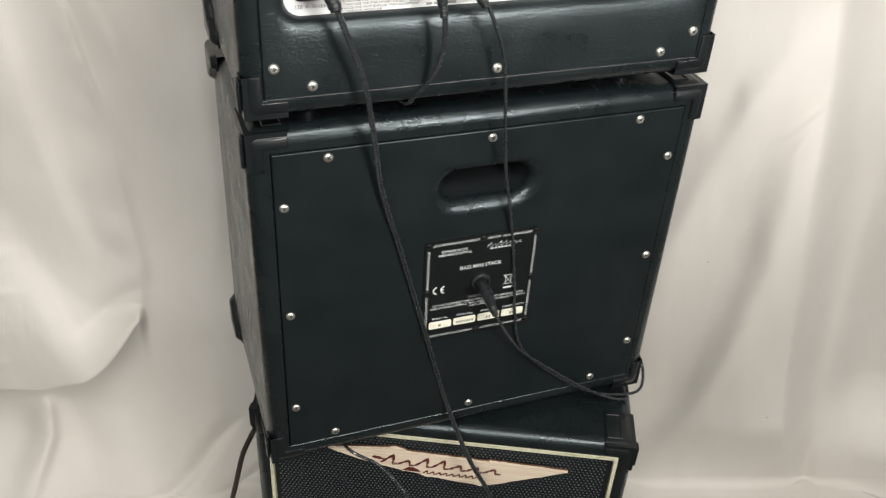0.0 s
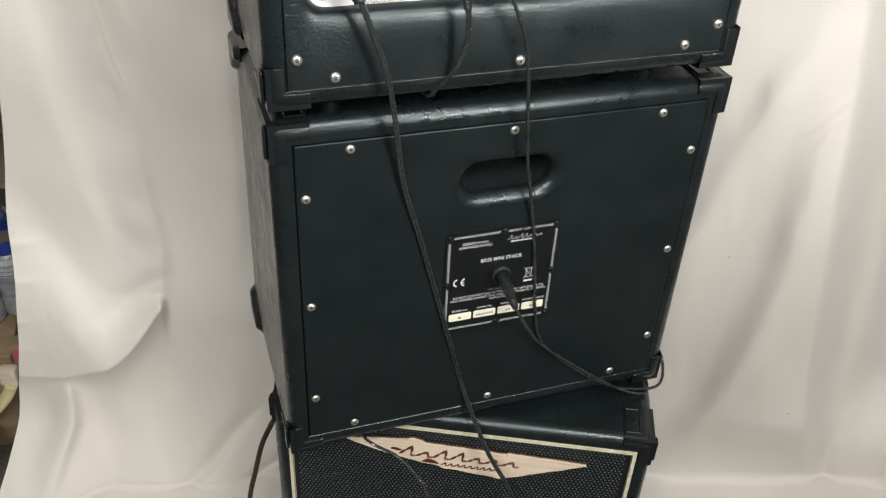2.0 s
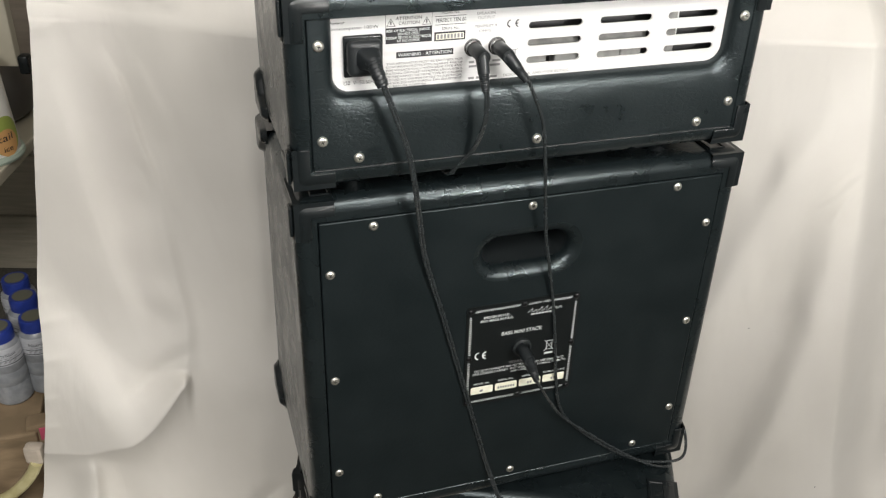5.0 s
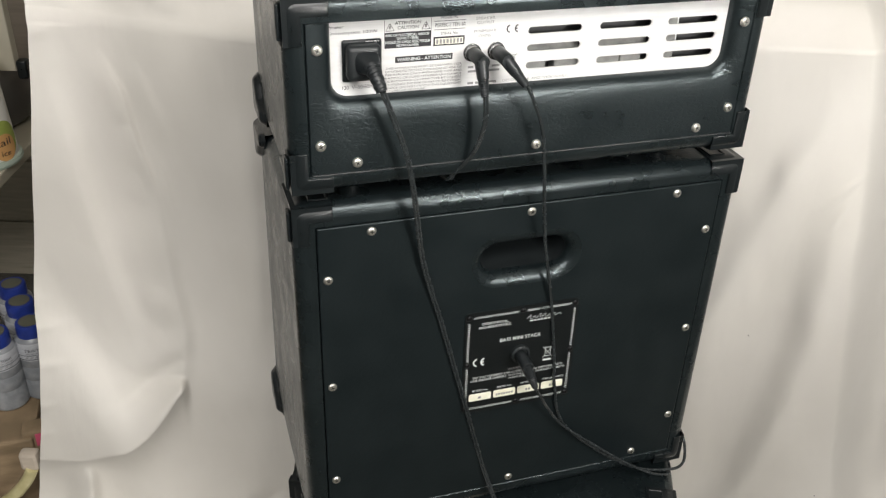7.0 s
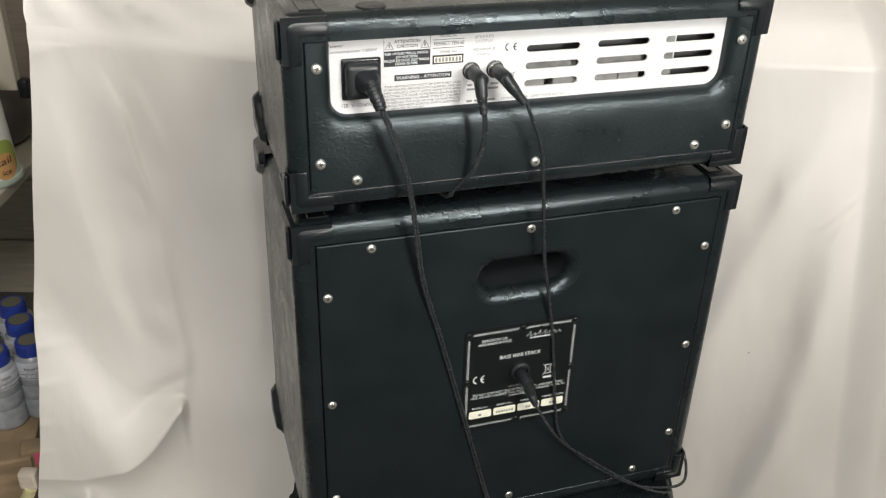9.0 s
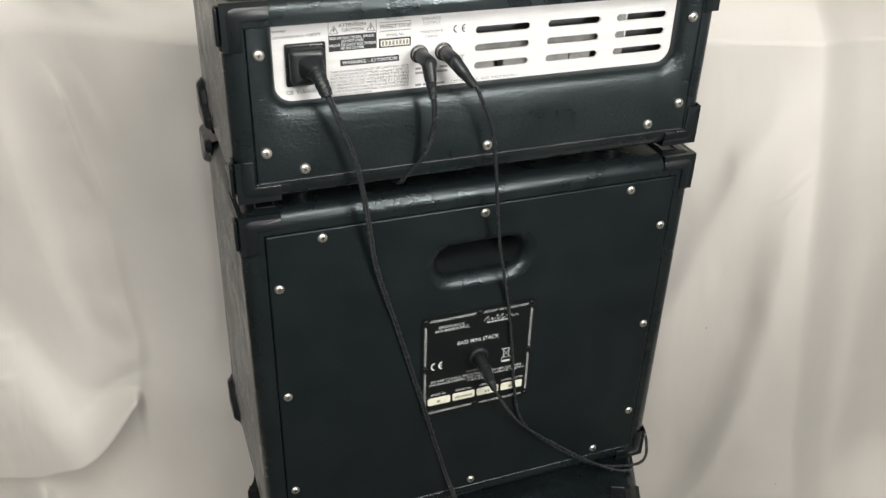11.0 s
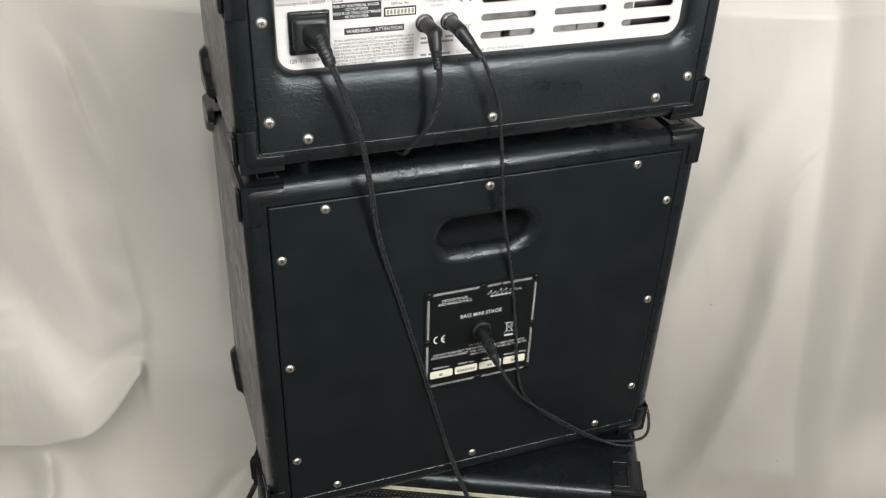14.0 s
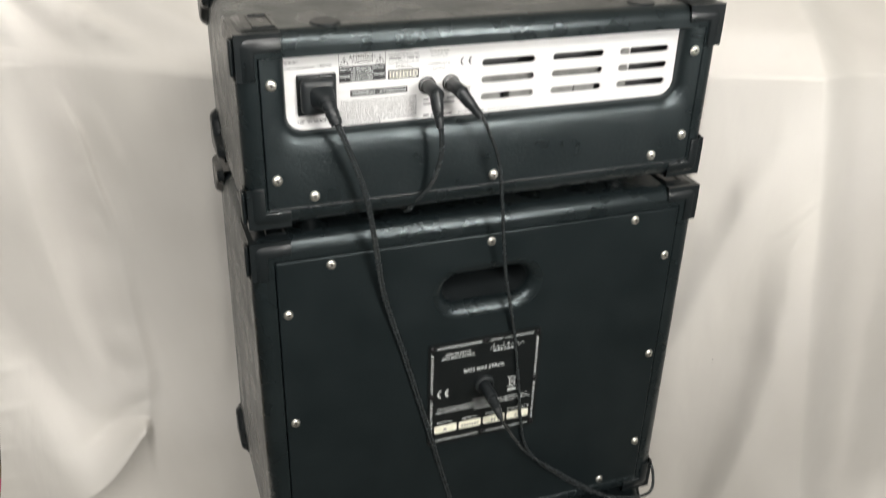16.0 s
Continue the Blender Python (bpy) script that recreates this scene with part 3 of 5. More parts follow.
def hang(u, z):
    """How far the hanging cloth stands out from its plane, along a level row of places u at the height z."""
    u = np.asarray(u, float)
    out = 0.0050 * soft_noise(u * 5.0 + 0.6 * z, z * 1.6, 3.1) + (0.0030 - 0.0012 * ease(0.1, 0.3, u)) * soft_noise(u * 13 + z * 4, z * 2.2, 7.7)
    out = out + 0.0012 * soft_noise(u * 27 + z * 8, z * 5 - u * 3, 1.9) + 0.0004 * soft_noise(u * 60 + z * 16, z * 22 - u * 9, 4.4)
    # bunched fold low on the left, overhanging its own lower side
    rise = z - rounded(TUCK, u, 0.011)
    high, tall, under = rounded(TUCK_HIGH, u, 0.008), rounded(TUCK_TALL, u, 0.008), rounded(TUCK_UNDER, u)
    below = np.exp(np.minimum(rise, 0.0) / under)
    above = 1 - ease(0.0, 1.0, rise / high)
    out = out + 0.92 * tall * np.where(rise < 0, below, above) * (1 - ease(-0.336, -0.322, u))
    for line, tall, left, right, z0, z1, z2, z3 in FOLDS:
        if z0 < z < z3:
            t = u - table(line, z)
            t = np.where(t < 0, t / left, t / right)
            out = out + 2.0 * tall * np.exp(-np.minimum(t * t, 40.0)) * ease(z0, z1, z) * (1 - ease(z2, z3, z))
    # drawn in a little under the bench's edge, left of the stack
    out = out - 0.030 * ease(0.30, 0.50, z) * (1 - ease(0.54, 0.80, z)) * (1 - ease(-0.22, -0.05, u))
    edge = u - table(LEFT_EDGE, z)
    for zp, reach, tall in PUCKERS:
        t = (z - zp - 0.25 * edge) / 0.009
        out = out + tall * np.exp(-np.minimum(t * t, 40.0)) * np.exp(-np.minimum((edge / reach) ** 2, 40.0))
    # ridge on the right with a drop behind it
    t = u - table(RIDGE, z)
    tall = 0.062 * ease(0.0, 0.14, z) * (1 - 0.2 * ease(0.55, 0.75, z))
    out = out + tall * np.exp(-np.minimum((t / np.where(t < 0, 0.15, 0.026)) ** 2, 40.0)) - 0.46 * np.clip(t, 0.0, 0.22) * ease(0.0, 0.03, t) * ease(0.05, 0.24, z)
    # kept clear of the stack's back corners
    room = 0.085 - 0.085 * ease(-0.30, -0.20, u) * (1 - ease(0.26, 0.36, u))
    push = -0.090 * ease(0.00, 0.14, u) * (1 - ease(0.25, 0.33, u))
    return np.maximum(-0.130, np.minimum(out, room + 0.008) + push)


def flare(u, z):
    """How far the cloth swings out towards the floor, on the left only."""
    return 0.10 * (1 - ease(-0.02, 0.19, z)) ** 2 * (1 - ease(-0.30, -0.16, u)) * (1 - 0.55 * ease(-0.52, -0.42, u))


def backdrop_cloth():
    prof = []
    for k in range(60):
        prof.append(("top", 0.56 * (1 - k / 60)))
    for k in range(9):
        prof.append(("bend", k / 9))
    for k in range(400):
        prof.append(("hang", TOP - BEND - (TOP - BEND - 0.016) * k / 399))
    for k in range(1, 9):
        prof.append(("foot", k / 9))
    for k in range(70):
        prof.append(("floor", 0.012 + 0.298 * (k / 69) ** 1.2))
    cols = 760
    f = np.linspace(0.0, 1.0, cols + 1)
    rows = []
    for kind, a in prof:
        zed = {"top": TOP, "bend": TOP, "hang": a, "foot": 0.02, "floor": 0.0}[kind]
        left = table(LEFT_EDGE, zed) + 0.003 * float(soft_noise(zed * 11, 0.5, 1))
        if kind == "top":
            left -= 0.01 * a
        if kind == "floor":
            left -= 0.05 * a
        u = left + (0.98 - left) * f
        # the top is nearly level on the right, and stands up behind a soft bend on the left
        lean = np.radians(28 + 34 * (1 - ease(-0.36, -0.10, u)))
        bend = BEND + 0.034 * (1 - ease(-0.46, -0.12, u))
        if kind in ("top", "bend"):
            k0 = hang(u, TOP)
            along = u * (1 - k0 / 0.92)
            e = (np.pi / 2 - lean) * (1 - (a if kind == "bend" else 0.0))
            back = bend * (1 - np.cos(e)) - k0
            up = TOP - BEND + bend * np.sin(e) + (1.08 - TOP) * k0 * 0.9
            if kind == "top":
                wr = 0.012 * soft_noise(u * 5 + a * 4, a * 7 - u * 3, 0.3) + 0.004 * soft_noise(u * 14 - a * 6, a * 12, 6.1)
                wr = wr * ease(0, 0.06, a)
                # slanting pleats that run down to the bench's edge on the left
                for u0, slope, tall, left_, right_, a0, a1 in PLEATS:
                    t = u - (u0 - slope * a)
                    wr = wr + tall * np.exp(-np.minimum((t / np.where(t < 0, left_, right_)) ** 2, 40.0)) * ease(a0, a1, a)
                back = back + a * np.cos(lean) - wr * np.sin(lean)
                up = up + a * np.sin(lean) + wr * np.cos(lean) + 0.55 * max(0, a - 0.34)
        elif kind == "hang":
            q = hang(u, a)
            along, back, up = u * (1 - q / 0.92), -q - flare(u, a), a + (1.08 - a) * q * 0.9
        elif kind == "foot":
            q = a * np.pi / 2
            k0 = hang(u, 0.016)
            along, back, up = u * (1 - k0 / 0.92), -k0 - flare(u, 0.016) - 0.012 * (1 - np.cos(q)) ** 1.5, 0.016 + 0.96 * k0 * (1 - a) - 0.012 * np.sin(q) ** 1.2
        else:
            h0 = hang(u, 0.016) * (1 - ease(0.012, 0.4, a))
            along, back, up = u, -h0 - flare(u, 0.016) - a, np.full_like(u, 0.004)
        if kind in ("top", "bend", "hang"):
            up = up - rounded(DIP, u, 0.02) * (ease(0.55, TOP - BEND, a) if kind == "hang" else 1.0)
        xyz = np.array(ORIGIN)[None, :] + along[:, None] * np.array(ALONG)[None, :] + back[:, None] * np.array(BACK)[None, :]
        xyz[:, 2] += up
        if kind == "floor":
            near = np.hypot(xyz[:, 0] - 0.05, xyz[:, 1] - 0.1)
            xyz[:, 2] += ease(0.30, 0.45, near) * ease(0.03, 0.16, a) * np.maximum(0, 0.014 * soft_noise(u * 8 + a * 3, a * 10 - u * 2, 5) + 0.006)
        rows.append(xyz)
    verts = np.concatenate(rows)
    n = cols + 1
    faces = [(r * n + i, (r + 1) * n + i, (r + 1) * n + i + 1, r * n + i + 1) for r in range(len(prof) - 1) for i in range(cols)]
    me = bpy.data.meshes.new("backdrop_cloth")
    me.from_pydata(verts.tolist(), [], faces)
    me.polygons.foreach_set("use_smooth", [True] * len(faces))
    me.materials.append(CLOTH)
    ob = new("backdrop_cloth", me)
    tagged(ob, "white cotton sheet draped over a bench onto the floor", "cloth")
    # two tiny dark specks on it
    for u, z in ((0.395, 0.428), (0.546, 0.157)):
        q = float(hang(u, z)) + 0.0006
        bm = lathe([(0.0002, -0.0004), (0.0008, -0.0003), (0.0007, 0.0002), (0.0002, 0.0003)], 9, "y", place(u * (1 - q / 0.92), -q, z + (1.08 - z) * q * 0.9))
        part("speck", bm, BROWN_CABLE, ob, "tiny dark speck")
    return ob


backdrop_cloth()


# ---- lower speaker cabinet, grille to the front ----
HW, DEEP, HIGH = 0.207, 0.2016, 0.368
PX, PZ0, PZ1 = 0.1876, 0.0198, 0.3481


def lower_cabinet():
    c = thing("speaker_cabinet", pose(-0.0263, 0.0032, 0.008, 0, 0, -24.5), "black vinyl speaker cabinet with dark mesh grille and cream piping", "speaker cabinet", "cabinets of the stack")
    part("shell", shell(HW, DEEP, HIGH, (PX + 0.0035, PZ0 - 0.0035, PZ1 + 0.0035), 0.010), VINYL, c, "grained black vinyl covering")
    part("grille", box(0, 0.0065, (PZ0 + PZ1) / 2, 2 * PX - 0.004, 0.007, PZ1 - PZ0 - 0.004, 0.0015, 2), GRILLE, c, "black woven metal grille")
    ring = loop_prism(rect(-PX - 0.0026, PX + 0.0026, PZ0 - 0.0026, PZ1 + 0.0026), -0.0012, 0.006, [rect(-PX + 0.0012, PX - 0.0012, PZ0 + 0.0012, PZ1 - 0.0012)])
    part("piping", ring, PIPING, c, "cream plastic piping round the grille")
    # woven beads of the mesh
    verts, faces = [], []
    px, pz = 0.0044, 0.0041
    nz = int((PZ1 - PZ0 - 0.012) / pz)
    for j in range(nz):
        z = PZ1 - 0.008 - j * pz
        nx = int((2 * PX - 0.014) / px)
        for i in range(nx):
            x = -PX + 0.008 + (i + 0.5 * (j % 2)) * px
            if x > PX - 0.006:
                continue
            k = len(verts)
            a, b = 0.0013, 0.0007
            verts += [(x - a, 0.0030, z), (x, 0.0030, z - b), (x + a, 0.0030, z), (x, 0.0030, z + b), (x - a * 0.4, 0.0016, z), (x + a * 0.4, 0.0016, z)]
            faces += [(k, k + 1, k + 4), (k + 1, k + 5, k + 4), (k + 1, k + 2, k + 5), (k + 2, k + 3, k + 5), (k + 3, k + 4, k + 5), (k + 3, k, k + 4)]
    me = bpy.data.meshes.new("grille_weave")
    me.from_pydata(verts, [], faces)
    me.materials.append(BEAD)
    tagged(part("grille_weave", me, BEAD, c), kind="stuff")
    # badge: a ragged diamond of pale wood with plain brown strokes
    zb = 0.008
    out = [(-0.1231, 0.3323), (-0.090, 0.3205), (-0.066, 0.3135), (-0.0394, 0.3085), (-0.020, 0.3055), (-0.015, 0.3025), (0.000, 0.3022), (0.010, 0.3005), (0.040, 0.2978),
           (0.0470, 0.2962), (0.0614, 0.3005), (0.085, 0.3105), (0.112, 0.3210), (0.1401, 0.3324), (0.105, 0.3340), (0.075, 0.3350), (0.0560, 0.3362), (0.0520, 0.3340), (0.030, 0.3352),
           (0.000, 0.3362), (-0.0360, 0.3375), (-0.0395, 0.3405), (-0.050, 0.3425), (-0.058, 0.3400), (-0.085, 0.3370)]
    out = [(x, z - zb) for x, z in out]
    rag = []
    for (x0, z0), (x1, z1) in zip(out, out[1:] + out[:1]):
        for k in range(4):
            f = k / 4
            rag.append((x0 + (x1 - x0) * f + random.uniform(-0.0004, 0.0004), z0 + (z1 - z0) * f + random.uniform(-0.0005, 0.0005)))
    badge = part("badge", loop_prism(rag, -0.0042, 0.001), BADGE, c, "pale wood badge with dark brown script strokes")
    grow = [(x * 1.003, 0.310 + (z - 0.310) * 1.014) for x, z in rag]
    part("badge_edge", loop_prism(grow, -0.0012, 0.0008), BADGE_EDGE, badge)

    scribble(-0.066, 0.066, 0.3185 - zb, (0.0145, 0.0075, 0.0135, 0.0130, 0.0075, 0.0075, 0.0070), -0.0042, 0.00115, BADGE_BROWN, badge)
    scribble(-0.018, 0.046, 0.3080 - zb, (0.0046, 0.0038, 0.0038, 0.0040, 0.0038, 0.0038, 0.0040, 0.0042, 0.0046), -0.0042, 0.00075, BADGE_BROWN, badge)
    part("sign_stroke", loop_prism([(-0.074, 0.3255 - zb), (-0.066, 0.3235 - zb), (-0.060, 0.3245 - zb), (-0.066, 0.3275 - zb), (-0.072, 0.3280 - zb)], -0.0050, -0.0042), BADGE_BROWN, badge)
    part("emblem", loop_prism([(-0.039, 0.3105 - zb), (-0.020, 0.3095 - zb), (-0.023, 0.3130 - zb), (-0.027, 0.3150 - zb), (-0.033, 0.3155 - zb), (-0.036, 0.3130 - zb)], -0.0052, -0.004), BADGE_BROWN, badge)
    corners(c, HW, DEEP, HIGH)
    feet(c, HW, DEEP, 0.0035)
    return c


lower_cabinet()


# ---- middle speaker cabinet, back panel to the camera ----
def stadium(cx, cz, hx, hz, n=14):
    out = []
    r = hz
    for k in range(n + 1):
        a = radians(-90 + 180 * k / n)
        out.append((cx + hx - r + r * math.cos(a), cz + r * math.sin(a)))
    for k in range(n + 1):
        a = radians(90 + 180 * k / n)
        out.append((cx - hx + r + r * math.cos(a), cz + r * math.sin(a)))
    return out


def middle_cabinet():
    c = thing("speaker_cabinet", pose(0, 0, 0.3827), "black vinyl speaker cabinet with its screwed back panel outward", "speaker cabinet", "cabinets of the stack")
    part("shell", shell(HW, DEEP, HIGH, (PX + 0.0015, PZ0 - 0.0015, PZ1 + 0.0015), 0.075, wedge=0.038), VINYL, c, "grained black vinyl covering")
    # panel with the hand hole; its vinyl is rolled over the rim
    hz = 0.6759 - 0.3827
    levels = []
    for k in range(8):
        a = radians(90 * k / 7)
        levels.append((0.0530 - 0.0118 * math.sin(a), 0.0268 - 0.0118 * math.sin(a), -0.0006 + 0.0125 * (1 - math.cos(a))))
    deep = [levels[-1], (0.0405, 0.0145, 0.045), (0.034, 0.009, 0.066)]
    bm = loop_prism(rect(-PX, PX, PZ0, PZ1, 0.0012, 2), -0.0006, 0.009, [stadium(0, hz, 0.0530, 0.0268)])
    rims = [e for e in bm.edges if abs(e.verts[0].co.y + 0.0006) < 1e-6 and abs(e.verts[1].co.y + 0.0006) < 1e-6 and len(e.link_faces) == 2
            and any(abs(f.normal.y) < 0.5 for f in e.link_faces) and (abs(e.verts[0].co.x) > 0.17 or abs(e.verts[0].co.z - 0.184) > 0.15)]
    bmesh.ops.bevel(bm, geom=rims, offset=0.0014, segments=3, profile=0.5, affect="EDGES")
    part("back_panel", bm, TAUT_VINYL, c, "removable black vinyl back panel with rolled hand hole")
    for name, rows, mat, label in (("hand_hole_rim", levels, VINYL, "rolled vinyl rim of the hand hole"), ("hand_hole_cup", deep, CUP, "dark moulded hand hole")):
        cup = bmesh.new()
        rings = [[cup.verts.new((x, y, z)) for x, z in stadium(0, hz, hx, r)] for hx, r, y in rows]
        for a, b in zip(rings, rings[1:]):
            for i in range(len(a)):
                j = (i + 1) % len(a)
                cup.faces.new((a[i], b[i], b[j], a[j]))
        if mat is CUP:
            cup.faces.new(rings[-1])
        part(name, cup, mat, c, label)
    k = 0
    for x, z in [(-0.1422, 0.3406), (0, 0.3406), (0.1422, 0.3406), (-0.1422, 0.0281), (0, 0.0281), (0.1422, 0.0281)] + [(s * 0.18, z) for s in (-1, 1) for z in (0.2983, 0.1848, 0.0711)]:
        screw(c, x, z, 0.0, (k * 37) % 90)
        k += 1
    # connection plate
    z0 = 0.5667 - 0.3827
    plate = part("connection_plate", loop_prism(rect(-0.0565, 0.0565, z0 - 0.0585, z0 + 0.0585, 0.004, 3), -0.0016, 0.0), PLATE_BLACK, c, "black lacquered plate with white print")
    y = -0.0019
    hatch = []
    for i in range(2):
        zz = z0 + (0.0532 if i == 0 else -0.0532)
        for k in range(46):
            x = -0.0475 + k * 0.0021
            if abs(x) < 0.0042 or abs(x - 0.018) < 0.0012 and i == 0:
                continue
            hatch.append([(x - 0.0010, zz - 0.0013), (x - 0.0003, zz - 0.0013), (x + 0.0014, zz + 0.0013), (x + 0.0007, zz + 0.0013)])
        xx = -0.0525 if i == 0 else 0.0525
        for k in range(46):
            z = z0 - 0.0475 + k * 0.0021
            if abs(z - z0) < 0.0042:
                continue
            hatch.append([(xx - 0.0012, z + 0.0010), (xx - 0.0012, z + 0.0003), (xx + 0.0012, z - 0.0012), (xx + 0.0012, z - 0.0005)])
    part("hatched_border", flat(hatch, y), WHITE_INK, plate)
    b = -0.3827

    def w(text, x0, x1, z, h, bold=0.0, mat=WHITE_INK):
        words(text, x0, x1, z + b, h, y, mat, plate, bold)

    w("DESIGN IN U.K.", -0.0397, -0.0144, 0.6105, 0.0027, 0.004)
    w("AND MADE IN P.R.C.", -0.0434, -0.0104, 0.6066, 0.0027, 0.004)
    w("BASS MINI STACK", -0.0210, 0.0200, 0.5882, 0.0040, 0.006)
    arc_mark(-0.0470, -0.0345, 0.5638 + b, 0.0092, y, WHITE_INK, plate)
    w("WARNING", -0.0113, 0.0113, 0.5530, 0.0032, 0.0, GREY_INK)
    w("DO NOT CONNECT THE OUTPUT OF TWO AMPLIFIERS INTO", -0.0461, 0.0461, 0.5490, 0.0024, 0.002)
    w("ONE SPEAKER CABINET. THIS WILL CAUSE DAMAGE TO BOTH", -0.0486, 0.0484, 0.5456, 0.0024, 0.002)
    w("AMPLIFIERS", -0.0093, 0.0120, 0.5424, 0.0024, 0.002)
    for text, x0, x1 in (("MODEL No.", -0.0461, -0.0303), ("SERIAL No.", -0.0211, -0.0051), ("IMPEDANCE", 0.0033, 0.0205), ("POWER WATTS", 0.0262, 0.0487)):
        w(text, x0, x1, 0.5335, 0.0021, 0.004)
    for i, (x0, cuts) in enumerate(((-0.0492, (0, 9, 3, 10)), (-0.0242, (0, 3, 2, 1, 2, 1, 2, 1, 2, 1, 2, 1, 2, 1, 2, 3)), (0.0008, (0, 9, 2, 1, 2, 10)), (0.0258, (0, 9, 2, 1, 2, 10)))):
        field = part("label_field", loop_prism(rect(x0, x0 + 0.0228, 0.5222 + b, 0.5308 + b, 0.0018, 3), -0.0020, -0.0016), LABEL, plate, "cream label field")
        bars(x0, x0 + 0.0228, 0.5246 + b, 0.0026, -0.0022, GREY_INK, field, cuts)
    # wheeled-bin mark and plain script strokes of the maker's sign
    bin_ = [rect(0.0262, 0.0322, 0.5625 + b, 0.5631 + b), rect(0.0257, 0.0327, 0.5725 + b, 0.5733 + b), rect(0.0262, 0.0268, 0.5625 + b, 0.5728 + b), rect(0.0316, 0.0322, 0.5625 + b, 0.5728 + b),
            [(0.0236, 0.5612 + b), (0.0242, 0.5612 + b), (0.0346, 0.5742 + b), (0.0340, 0.5742 + b)], [(0.0236, 0.5742 + b), (0.0242, 0.5742 + b), (0.0346, 0.5612 + b), (0.0340, 0.5612 + b)],
            rect(0.0247, 0.0335, 0.5573 + b, 0.5595 + b)]
    part("bin_mark", flat(bin_, y), WHITE_INK, plate)
    scribble(0.0035, 0.0385, 0.6098 + b, (0.0050, 0.0028, 0.0050, 0.0048, 0.0028, 0.0028, 0.0026), y, 0.00013, WHITE_INK, plate)
    bars(0.0075, 0.0310, 0.6068 + b, 0.0016, y, WHITE_INK, plate, (3, 1, 2, 1, 2, 1, 2, 1, 3, 1, 2, 1, 2))
    for sx in (-0.0525, 0, 0.0525):
        for sz in (-0.0535, 0, 0.0535):
            if sx or sz:
                s = part("small_screw", SMALL_SCREW, BLACK_SCREW, plate)
                s.location = (sx, -0.0016, z0 + sz)
    sock = lathe([(0.0095, 0.0), (0.0095, 0.003), (0.0080, 0.0040), (0.0072, 0.0042), (0.0070, 0.002), (0.0004, 0.002)], 24, "y", (0, -0.0016, 0.5717 - 0.3827))
    part("jack_socket", sock, CUP, c, "black plastic jack socket")
    corners(c, HW, DEEP, HIGH, 0.038)
    feet(c, HW, DEEP, 0.0065, 0.07)
    return c


middle_cabinet()


